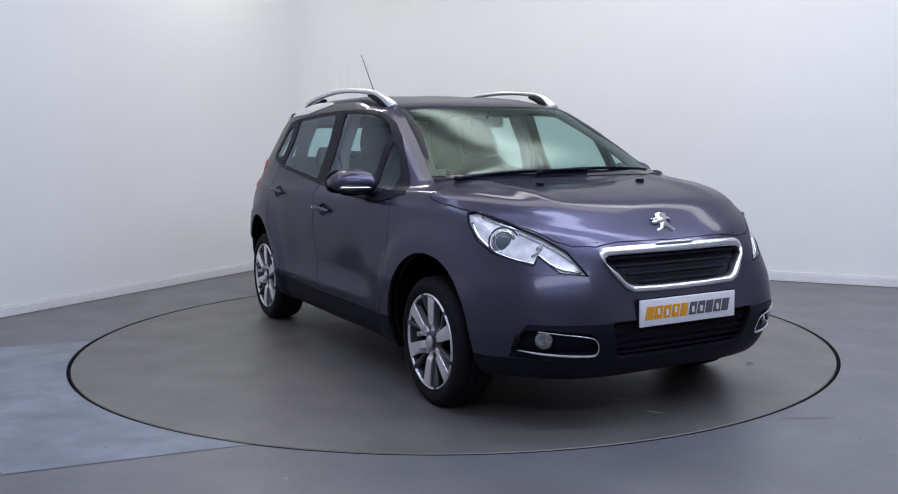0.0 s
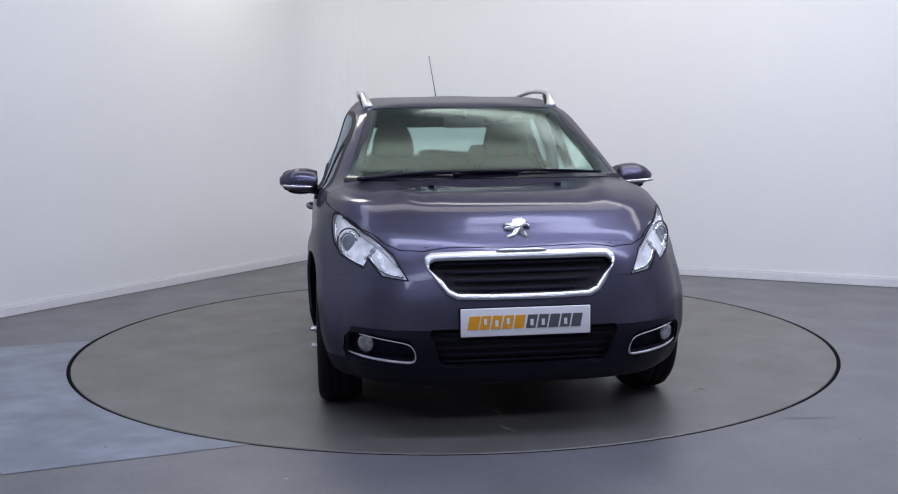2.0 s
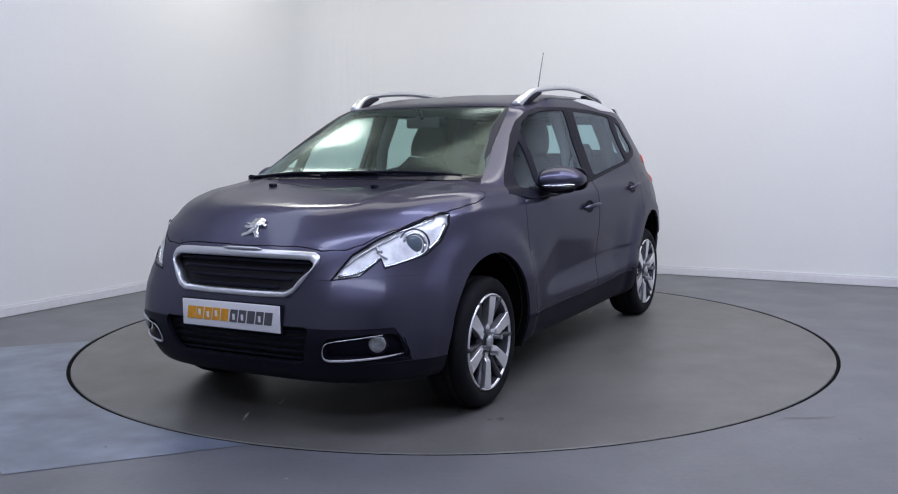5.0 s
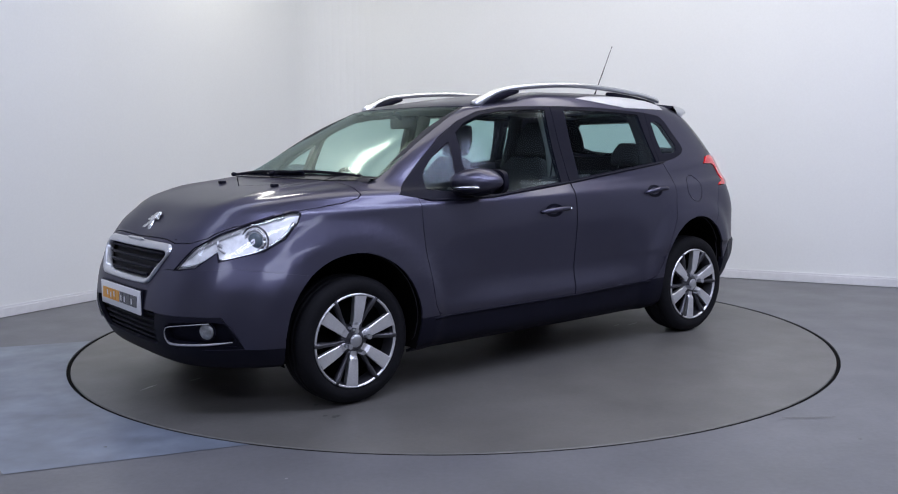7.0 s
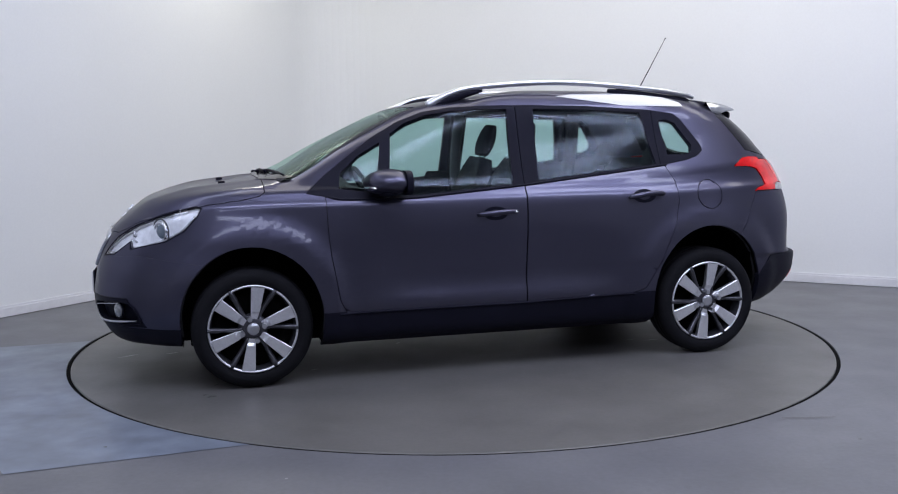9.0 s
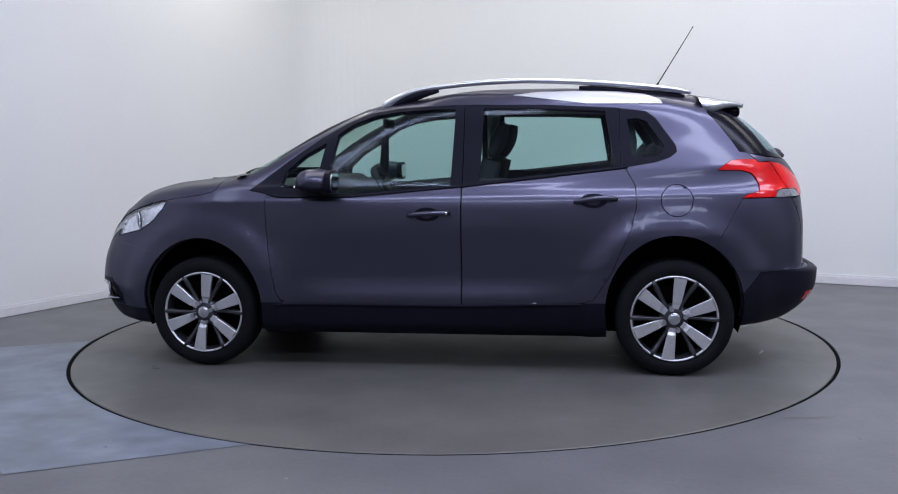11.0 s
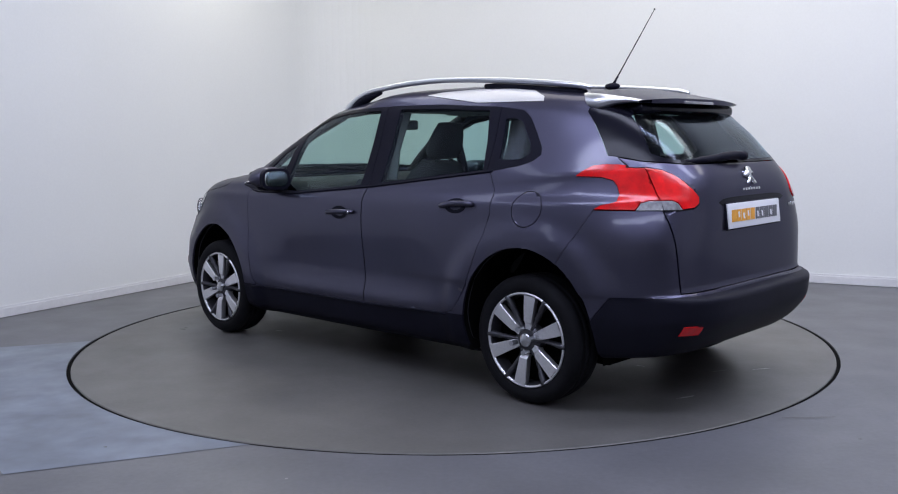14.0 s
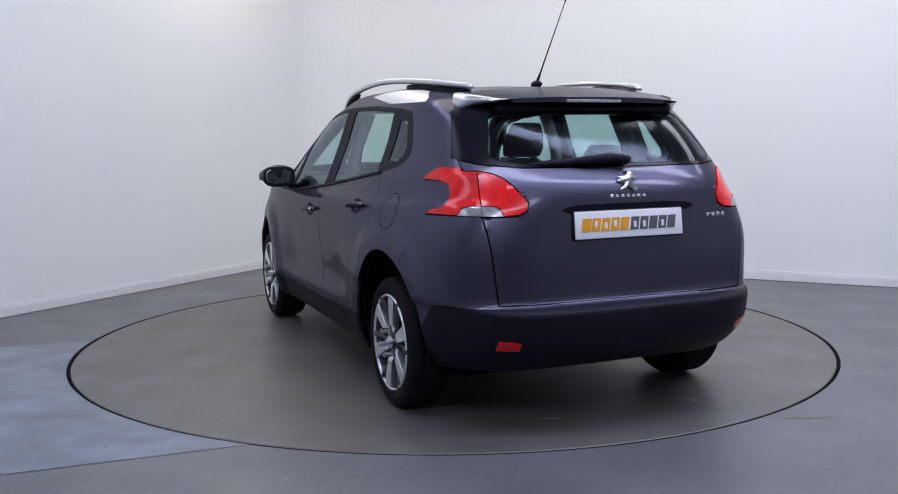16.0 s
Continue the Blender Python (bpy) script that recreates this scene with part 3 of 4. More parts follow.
    silver = take(bm, cut(bm, xz((-0.270, 1.434), (-0.34, 1.458), (-0.43, 1.477), (-0.54, 1.490), (-0.75, 1.494), (-1.00, 1.486), (-1.12, 1.472), (-1.200, 1.442), (-1.228, 1.392), (-1.126, 1.385),
                                 (-0.968, 1.406), (-0.579, 1.429)), lambda c: c.y > 0.35 and c.z > 1.3, SIDEWAYS))

    # panels
    side_ok = lambda c: c.y > 0.6 and 0.3 < c.z < 1.2
    door_f = take(bm, cut(bm, xz((0.895, 1.06), (0.886, 0.80), (0.875, 0.68), (0.852, 0.536), (0.835, 0.440), (0.800, 0.376), (-0.173, 0.370), (-0.176, 1.06)), side_ok, SIDEWAYS))
    door_r = take(bm, cut(bm, xz((-0.176, 1.06), (-0.173, 0.370), (-0.76, 0.387), (-0.86, 0.418), (-0.946, 0.548), (-1.045, 0.78), (-1.074, 0.895), (-1.069, 1.003), (-1.015, 1.098)), side_ok, SIDEWAYS))
    sill = take(bm, cut(bm, xz((0.95, 0.385), (-0.95, 0.402), (-0.95, 0.1), (0.95, 0.1)), lambda c: c.y > 0.4 and c.z < 0.5, SIDEWAYS))
    bumper_r = take(bm, cut(bm, xz((-1.50, 0.30), (-1.70, 0.556), (-2.4, 0.566), (-2.4, 0.05), (-1.50, 0.05)), lambda c: c.x < -1.4 and c.z < 0.7, SIDEWAYS))
    low_front = lambda c: c.x > 1.4 and c.z < 0.6
    lip_f = merge(take(bm, cut(bm, xz((2.4, 0.336), (1.5, 0.328), (1.5, 0.05), (2.4, 0.05)), low_front, SIDEWAYS)),
                  take(bm, cut(bm, xz((2.4, 0.486), (1.872, 0.484), (1.778, 0.334), (2.4, 0.334)), low_front, SIDEWAYS)))
    # a hollow in it for each fog lamp
    pocket = take(lip_f, cut(lip_f, yz((0.452, 0.372), (0.462, 0.362), (0.700, 0.362), (0.712, 0.385), (0.705, 0.440), (0.690, 0.458), (0.640, 0.464), (0.480, 0.448), (0.455, 0.430)), low_front, FRONT))
    hood = take(bm, cut(bm, [(x, y, 0) for x, y in ((1.185, -0.5), (1.185, 0.45), (1.150, 0.60), (1.114, 0.678), (1.138, 0.723), (1.171, 0.772), (1.209, 0.790), (1.30, 0.787), (1.41, 0.768),
                                                    (1.50, 0.744), (1.578, 0.714), (1.735, 0.642), (1.86, 0.550), (1.910, 0.490), (1.945, 0.395), (1.957, 0.20), (1.962, -0.5))],
                        lambda c: c.z > 0.77 and c.x > 0.9, UP))
    gate = take(bm, cut(bm, yz((-0.8, 0.572), (0.626, 0.572), (0.634, 0.75), (0.641, 0.93), (0.655, 1.06), (0.662, 1.172), (-0.8, 1.172)), lambda c: c.x < -1.45, FRONT))
    bumper_f = take(bm, cut(bm, [(1.40, 1.2, 0.68), (1.60, 1.2, 0.70), (1.80, 1.2, 0.69), (2.5, 1.2, 0.79), (2.5, 1.2, 0.2), (1.40, 1.2, 0.2)], lambda c: c.x > 1.35 and c.z < 0.85, SIDEWAYS))
    cover_r = take(bm, cut(bm, xz((-1.607, 0.936), (-1.46, 0.690), (-1.46, 0.30), (-2.3, 0.30), (-2.3, 0.936)), lambda c: c.x < -1.35 and c.y > 0.35 and c.z < 1.0, SIDEWAYS))
    flap = take(bm, cut(bm, xz(*[(-1.275 + 0.082 * math.cos(a), 0.925 + 0.082 * math.sin(a)) for a in (k * math.pi / 14 for k in range(28))]), side_ok, SIDEWAYS))

    part("body_shell", edged(merge(bm, flipped(bm)), 0.0, 0.014), PAINT, car)
    part("hood", edged(whole(hood), 0.0045), PAINT, car)
    part("front_bumper", edged(whole(bumper_f), 0.0005), PAINT, car)
    both("bumper_cover", edged(cover_r, 0.0022), PAINT)
    part("bumper_lip", edged(whole(lip_f), 0.0015, 0.02), BUMPER, car, "black plastic lower front bumper")
    part("rear_bumper", edged(whole(offset(bumper_r, 0.003)), 0.0, 0.03), BUMPER, car, "black plastic rear bumper")
    tailgate = part("tailgate", edged(whole(gate), 0.0045), PAINT, car)
    both("sill_trim", edged(offset(sill, 0.002), 0.0), BLACK, car, "black plastic sill trim")
    r = flipped(flap)
    part("fuel_flap", edged(flap, 0.004, 0.008), PAINT, car)
    part("wing_panel", edged(r, 0.0, 0.008), PAINT, car)
    both("roof_side_trim", edged(offset(silver, 0.003), 0.0), TRIM, car, "satin silver roof side trim")

    doors = {}
    for key, b in (("f", door_f), ("r", door_r)):
        doors[key] = both("front_door" if key == "f" else "rear_door", edged(b, 0.0035), PAINT)
    for i in (0, 1):
        flip = (lambda b: b) if i == 0 else flipped
        for key, fr in (("f", frame_front), ("r", frame_rear)):
            part("window_frame", edged(flip(fr).copy(), 0.002, 0.03), BLACK, doors[key][i], "black window frame")
        for key, own in (("a", "f"), ("b", "f"), ("c", "r")):
            ob = part("side_window", offset(flip(panes[key]), -0.004), SIDE_GLASS, doors[own][i], "green-tinted side window")
            ob.visible_shadow = False
        part("quarter_frame", edged(flip(dlo).copy(), 0.001, 0.03), BLACK, car, "black quarter-window surround")
        ob = part("quarter_window", offset(flip(panes["d"]), -0.004), SIDE_GLASS, car, "green-tinted quarter window")
        ob.visible_shadow = False
    ob = part("windscreen", offset(whole(screen.copy()), -0.002), SCREEN_GLASS, car, "green-tinted windscreen")
    ob.visible_shadow = False
    part("rear_glass_border", edged(whole(black_tail), 0.002, 0.02), GLOSS_BLACK, tailgate, "gloss black border of the rear glass")
    ob = part("rear_window", offset(whole(rear_pane), -0.003), REAR_GLASS, tailgate, "tinted rear window")
    ob.visible_shadow = False
    # dark ceramic band along the windscreen's edge
    band = take(screen, [f for f in screen.faces if f.calc_center_median().z < 1.075])
    part("cowl_band", offset(whole(band), 0.003), GLOSS_BLACK, car, "black lower edge of the windscreen")

    # head lamps
    for i in (0, 1):
        sgn = 1 - 2 * i
        flip = (lambda b: b.copy()) if i == 0 else flipped
        lens = part("headlight", edged(offset(flip(head), -0.001), 0.006, 0.004), LENS_GLASS, car, "clear headlight with chrome reflectors")
        lens.visible_shadow = False
        part("reflector", offset(flip(head), -0.018), REFLECTOR, lens, "bright chrome reflector bowl")

        def seen(p, deep):
            """The place deep metres under the skin behind a point of the lamp."""
            o = Vector(eye_f)
            h, n, _, _ = skin.ray_cast(o, (Vector(p) - o).normalized())
            h = h - n * (deep if n.x > 0 else -deep)
            return Vector((h.x, h.y * sgn, h.z))

        outline = [(1.957, 0.443, 0.675), (1.879, 0.498, 0.774), (1.778, 0.569, 0.835), (1.667, 0.647, 0.881), (1.538, 0.738, 0.932), (1.507, 0.760, 0.926), (1.508, 0.759, 0.880),
                   (1.540, 0.737, 0.806), (1.602, 0.693, 0.751), (1.759, 0.582, 0.706), (1.771, 0.574, 0.749), (1.852, 0.517, 0.681), (1.909, 0.477, 0.677), (1.957, 0.443, 0.675)]
        path = []
        for p, r in zip(outline, outline[1:]):
            path += [seen(Vector(p).lerp(Vector(r), k / 6), 0.002) for k in range(6)]
        q = bmesh.new()
        tube(q, path + path[:1], 0.0038, 6)
        part("lamp_rim", q, BLACK, lens, "black rim of the headlight")

        c = seen((1.640, 0.666, 0.805), 0.014)
        m = Matrix.Translation(c) @ Vector((0.80, 0.60 * sgn, 0)).to_track_quat("Z", "Y").to_matrix().to_4x4()
        q = bmesh.new()
        ball(q, (0, 0, 0), (0.036, 0.036, 0.010), m, 24)
        part("projector_lens", q, LAMP_LENS, lens, "dark glass projector lens")
        for r, w, mat in ((0.046, 0.008, CHROME), (0.064, 0.004, DARK_ALLOY)):
            q = bmesh.new()
            tube(q, [m @ Vector((r * math.cos(a), r * math.sin(a), 0.0)) for a in (k * math.pi / 14 for k in range(29))], w, 8)
            part("projector_ring", q, mat, lens, "ring round the projector lens")
        q = bmesh.new()
        ball(q, seen((1.775, 0.572, 0.785), 0.018), (0.013, 0.013, 0.013))
        part("indicator_bulb", q, CLEAR_LENS, lens, "small clear indicator bulb")
        for keys, w, mat, lab in (([(1.765, 0.580, 0.716), (1.69, 0.634, 0.730), (1.61, 0.690, 0.762), (1.548, 0.734, 0.820), (1.522, 0.752, 0.885)], 0.008, CHROME, "bright lamp strip"),
                                  ([(1.930, 0.460, 0.690), (1.86, 0.514, 0.700), (1.800, 0.555, 0.735), (1.775, 0.572, 0.760)], 0.006, CHROME, "bright lamp strip"),
                                  ([(1.905, 0.480, 0.730), (1.85, 0.520, 0.775), (1.775, 0.572, 0.815), (1.70, 0.624, 0.848)], 0.005, TRIM, "satin lamp rib"),
                                  ([(1.790, 0.562, 0.812), (1.775, 0.572, 0.775), (1.745, 0.594, 0.750)], 0.006, TRIM, "satin lamp rib"),
                                  ([(1.70, 0.622, 0.862), (1.63, 0.675, 0.886), (1.56, 0.722, 0.912)], 0.006, CHROME, "bright lamp strip")):
            q = bmesh.new()
            tube(q, curve_pts([seen(p, 0.013) for p in keys], 14), w, 6)
            part("lamp_strip", q, mat, lens, lab)
    # tail lamps, one half on the wing and one on the tailgate
    for i in (0, 1):
        flip = (lambda b: b.copy()) if i == 0 else flipped
        lens = part("tail_light", edged(offset(flip(tail), 0.006), 0.003, 0.02), RED_LENS, car, "red claw-shaped tail light")
        part("tail_light", edged(offset(flip(tail_in), 0.006), 0.003, 0.02), RED_LENS, tailgate, "red inner half of the tail light")
        part("reversing_light", edged(offset(flip(white), 0.005), 0.001, 0.02), CLEAR_LENS, lens, "clear reversing light")
        part("reversing_light", edged(offset(flip(white_in), 0.005), 0.001, 0.02), CLEAR_LENS, tailgate, "clear reversing light")

    build_nose(car, on_front, pocket)
    build_tail(car, tailgate, on_tail)
    build_side(car, doors, on_side)
    build_top(car, on_top)
    build_underside(car, on_side)
    build_cabin(car)
    for h in HUBS:
        for sgn in (1, -1):
            build_wheel(car, h, sgn)
    return car


def number_plate(name, car, m, label):
    """A white plate with a slanted orange and a slanted grey row of bars; m: its middle, facing +x."""
    b = bmesh.new()
    box(b, (0, 0, 0), (0.008, 0.530, 0.114), m, 0.003)
    plate = part(name, b, PLATE_WHITE, car, label)
    b = bmesh.new()
    box(b, (-0.008, 0, 0), (0.010, 0.542, 0.124), m, 0.003)
    part("plate_holder", b, BLACK, plate, "black plate holder")
    for k in range(10):
        orange = k < 5
        y0 = -0.213 + k * 0.0462 - (0.004 if orange else 0)
        w = (0.044 if k == 0 else 0.039) * 0.5
        b = bmesh.new()
        vs = []
        for x in (0.0035, 0.0062):
            for dy, z in ((-w, -0.027), (w, -0.027), (w + 0.010, 0.027), (-w + 0.010, 0.027)):
                vs.append(b.verts.new(m @ Vector((x, y0 + dy, z))))
        b.faces.new(vs[4:8])
        for a, c in ((0, 1), (1, 2), (2, 3), (3, 0)):
            b.faces.new((vs[a], vs[c], vs[c + 4], vs[a + 4]))
        part("print_bar", b, ORANGE if orange else GREY_PRINT, plate, "orange print bar" if orange else "grey print bar", smooth=False)
        if k in (1, 2, 3, 5, 6, 8):
            b = bmesh.new()
            box(b, (0.0064, y0 + 0.005, 0.004 if k in (1, 3) else -0.004), (0.001, 0.013, 0.026), m)
            part("print_gap", b, PLATE_WHITE, plate, "white gap in the print", smooth=False)


def badge(b, m, s):
    """A plain rearing shape in chrome, cut from one outline."""
    outline = [(-0.050, 0.022), (-0.020, 0.024), (-0.012, 0.044), (0.020, 0.050), (0.040, 0.040), (0.034, 0.026), (0.048, 0.020), (0.050, 0.004), (0.040, 0.012), (0.022, 0.010),
               (0.026, -0.014), (0.046, -0.044), (0.030, -0.048), (0.016, -0.030), (0.004, -0.020), (-0.012, -0.034), (-0.040, -0.046), (-0.044, -0.034), (-0.022, -0.024),
               (-0.014, -0.004), (-0.036, -0.006), (-0.050, 0.002), (-0.044, 0.010), (-0.022, 0.010)]
    lo = [b.verts.new(m @ Vector((-0.002, y * s, z * s))) for y, z in outline]
    hi = [b.verts.new(m @ Vector((0.006, y * s * 0.94, z * s * 0.94))) for y, z in outline]
    b.faces.new(hi)
    for k in range(len(outline)):
        j = (k + 1) % len(outline)
        b.faces.new((lo[k], lo[j], hi[j], hi[k]))


def build_nose(car, on_front, hollow):
    # chrome grille frame, one closed band
    outer = [(0.0, 0.792), (0.15, 0.792), (0.30, 0.791), (0.368, 0.788), (0.392, 0.775), (0.398, 0.752), (0.385, 0.725), (0.345, 0.665), (0.312, 0.625), (0.275, 0.606), (0.15, 0.602), (0.0, 0.601)]
    loop = outer + [(-y, z) for y, z in outer[-2:0:-1]]
    cz = 0.705
    b = bmesh.new()
    rings = []
    for y, z in loop:
        wide = 0.036 if z > 0.74 else 0.026
        d = Vector((0, -0.35 * y / 0.39, (cz - z) / 0.1)).normalized()
        p = on_front(y, z)
        inn = on_front(y + d.y * wide, z + d.z * wide)
        rings.append([b.verts.new(p + Vector((-0.010, 0, 0))), b.verts.new(p + Vector((0.008, 0, 0))), b.verts.new(p.lerp(inn, 0.3) + Vector((0.014, 0, 0))),
                      b.verts.new(p.lerp(inn, 0.8) + Vector((0.010, 0, 0))), b.verts.new(inn + Vector((0.0, 0, 0))), b.verts.new(inn + Vector((-0.03, 0, 0)))])
    for i, q in enumerate(rings):
        w = rings[(i + 1) % len(rings)]
        for k in range(5):
            b.faces.new((q[k], w[k], w[k + 1], q[k + 1]))
    bmesh.ops.recalc_face_normals(b, faces=b.faces)
    grille = part("grille", b, SATIN, car, "satin chrome grille frame with black slats")
    b = bmesh.new()
    box(b, (1.925, 0, 0.70), (0.02, 0.78, 0.22))
    part("grille_back", b, PIT, grille, "black grille backing", smooth=False)
    for k in range(4):
        z = 0.742 - k * 0.034
        half = 0.355 - 0.026 * k * (1 + 0.25 * k)
        b = bmesh.new()
        tube(b, [on_front(half * (j / 10 - 1), z) + Vector((-0.018, 0, 0)) for j in range(21)], 0.0085, 8, 0.9)
        part("slat", b, BLACK, grille)
    b = bmesh.new()
    tube(b, [on_front(0.105 * (j / 6 - 1), 0.792) + Vector((0.012, 0, 0.002)) for j in range(13)], [0.003, 0.007] + [0.009] * 9 + [0.007, 0.003], 8, 0.8)
    part("grille_insert", b, SATIN, grille, "frosted bar on the grille's top")
    # lower intake
    b = bmesh.new()
    box(b, (1.955, 0, 0.41), (0.02, 0.80, 0.20))
    intake = part("lower_intake", b, PIT, car, "black lower air intake", smooth=False)
    for k in range(5):
        z = 0.468 - k * 0.030
        half = 0.372 - 0.008 * k
        b = bmesh.new()
        tube(b, [on_front(half * (j / 8 - 1), z) + Vector((-0.030, 0, 0)) for j in range(17)], 0.007, 6, 1.0)
        part("slat", b, BLACK, intake)
    # fog lamps in dark pockets with a chrome bracket
    for s in (1, -1):
        b = hollow.copy() if s > 0 else flipped(hollow)
        for v in b.verts:
            v.co.x -= 0.034
            v.co.y -= 0.012 * s
        pocket = part("fog_pocket", edged(b, 0.0, -0.036), BLACK, car, "black fog-lamp pocket")
        b = bmesh.new()
        keys = [(0.705, 0.372), (0.64, 0.363), (0.55, 0.356), (0.475, 0.353), (0.448, 0.358), (0.442, 0.378), (0.452, 0.412), (0.478, 0.432), (0.56, 0.446), (0.66, 0.458)]
        path = [on_front(p.x * s, p.y, 0.004) for p in curve_pts([(y, z, 0) for y, z in keys], 40)]
        rad = [0.002 + 0.0035 * min(1, i / 4) - 0.0035 * min(1, max(0, (i - 14) / 10)) for i in range(40)]
        tube(b, path, rad, 6)
        part("chrome_bracket", b, TRIM, pocket, "thin satin bracket")
        c = on_front(0.645 * s, 0.418, -0.010)
        m = Matrix.Translation(c) @ Vector((0.84, 0.54 * s, 0)).to_track_quat("Z", "Y").to_matrix().to_4x4()
        b = bmesh.new()
        ball(b, (0, 0, 0), (0.037, 0.037, 0.012), m, 20)
        part("fog_lamp", b, FOG_LENS, pocket, "round clear fog lamp")
        b = bmesh.new()
        tube(b, [m @ Vector((0.042 * math.cos(a), 0.042 * math.sin(a), -0.003)) for a in (k * math.pi / 12 for k in range(25))], 0.004, 6)
        part("fog_ring", b, BLACK, pocket, "black ring of the fog lamp")
    number_plate("front_plate", car, Matrix.Translation((2.068, 0, 0.516)), "white dealer plate with orange and grey print")
    # badge on the hood, washer jets
    b = bmesh.new()
    p = on_front(0, 0.868, 0.005)
    badge(b, Matrix.Translation(p) @ pose(0, 0, 0, 0, -42, 0), 1.12)
    part("hood_badge", b, CHROME, car, "chrome emblem")


def build_tail(car, tailgate, on_tail):
    number_plate("rear_plate", tailgate, Matrix.Translation((-1.980, 0.010, 0.886)) @ pose(0, 0, 0, 0, -7, 180), "white dealer plate with orange and grey print")
    # black strip laid on the tailgate: painted shade of the recess above the plate
    b = bmesh.new()
    cols = [[on_tail(0.33 * (j / 10 - 1), 0.950 + 0.014 * (k - 1.5) * (1 - abs(j / 10 - 1) ** 5) ** 0.5, 0.002) for k in range(4)] for j in range(21)]
    vv = [[b.verts.new(p) for p in c] for c in cols]
    for q, w in zip(vv, vv[1:]):
        for k in range(3):
            b.faces.new((q[k + 1], w[k + 1], w[k], q[k]))
    part("recess_shade", b, GLOSS_BLACK, tailgate, "black strip as shade of the handle recess over the plate")
    b = bmesh.new()
    badge(b, Matrix.Translation(on_tail(0, 1.058, 0.007)) @ pose(0, 0, 0, 0, -24, 180), 0.95)
    part("tail_badge", b, CHROME, tailgate, "chrome emblem")
    for k in range(7):
        b = bmesh.new()
        box(b, (0, 0, 0), (0.004, 0.017, 0.012), Matrix.Translation(on_tail(0.086 - 0.0265 * k, 1.000, 0.003)) @ pose(0, 0, 0, 0, 6, 0), 0.001)
        part("letter_bar", b, CHROME, tailgate, "chrome letter bar")
    for k in range(4):
        b = bmesh.new()
        box(b, (0, 0, 0), (0.004, 0.022, 0.017), Matrix.Translation(on_tail(-0.405 - 0.030 * k, 0.905, 0.003)) @ pose(0, 0, 0, 0, 0, 14), 0.001)
        part("letter_bar", b, CHROME, tailgate, "chrome letter bar")
    for s in (1, -1):
        b = bmesh.new()
        cols = [[on_tail(s * (0.535 + 0.080 * j / 5), 0.394 + 0.036 * k / 2 + 0.006 * (k == 2) * (j > 1), 0.006) for k in range(3)] for j in range(6)]
        vv = [[b.verts.new(p) for p in c] for c in cols]
        for q, w in zip(vv, vv[1:]):
            for k in range(2):
                b.faces.new((q[k + 1], w[k + 1], w[k], q[k]) if s > 0 else (q[k], w[k], w[k + 1], q[k + 1]))
        part("rear_reflector", edged(b, 0, 0.006), RED_LENS, car, "small red reflector")
    # rear wiper
    b = bmesh.new()
    pts = [(-1.905, -0.02, 1.150), (-1.895, 0.06, 1.156), (-1.885, 0.18, 1.148), (-1.868, 0.34, 1.138), (-1.850, 0.42, 1.134)]
    tube(b, curve_pts(pts, 16), [0.028] * 3 + [0.026] * 5 + [0.021] * 4 + [0.015] * 2 + [0.009] * 2, 8, 0.8)
    wiper = part("rear_wiper", b, BLACK, tailgate, "black rear wiper")
    b = bmesh.new()
    ball(b, (-1.905, -0.01, 1.152), (0.022, 0.034, 0.020))
    part("wiper_cap", b, BLACK, wiper)
    # roof spoiler with brake light
    b = bmesh.new()
    rows = []
    for j in range(25):
        y = 0.548 * (j / 12 - 1)
        k = abs(y) / 0.548
        xe = -1.685 + 0.045 * k ** 3
        z0, z1 = 1.486 - 0.036 * k ** 2, 1.424 - 0.016 * k ** 3
        rows.append([b.verts.new(p) for p in ((-1.40, y, z0), (-1.52, y * 0.97, z0 - 0.020), (xe + 0.06, y * 0.90, z1 + 0.014), (xe, y * 0.86, z1), (xe + 0.004, y * 0.86, z1 - 0.004 - 0.018 * (1 - k ** 6)),
                                              (xe + 0.08, y * 0.88, z1 + 0.006 - 0.040 * (1 - k ** 6)), (-1.50, y * 0.95, z1 + 0.012 - 0.046 * (1 - k ** 6)), (-1.40, y, z0 - 0.012 - 0.05 * (1 - k ** 6)))])
    for q, w in zip(rows, rows[1:]):
        for k in range(8):
            b.faces.new((q[k], q[(k + 1) % 8], w[(k + 1) % 8], w[k]))
    b.faces.new(rows[0][::-1])
    b.faces.new(rows[-1])
    bmesh.ops.recalc_face_normals(b, faces=b.faces)
    below = b.copy()
    under = lambda f: f.normal.z < -0.25
    bmesh.ops.delete(b, geom=[f for f in b.faces if under(f)], context="FACES")
    bmesh.ops.delete(below, geom=[f for f in below.faces if not under(f)], context="FACES")
    for e in b.edges:
        if len(e.link_faces) == 2 and e.calc_face_angle() > 0.7:
            e.smooth = False
    part("roof_spoiler", b, PAINT, tailgate)
    part("spoiler_lining", below, GLOSS_BLACK, tailgate, "gloss black spoiler lining")
    b = bmesh.new()
    box(b, (-1.585, 0, 1.374), (0.10, 0.90, 0.050), bevel=0.02)
    part("spoiler_underside", b, GLOSS_BLACK, tailgate, "gloss black spoiler underside")
    b = bmesh.new()
    box(b, (-1.674, 0, 1.406), (0.02, 0.28, 0.014), bevel=0.003)
    part("brake_light", b, CLEAR_LENS, tailgate, "clear high-level brake light")
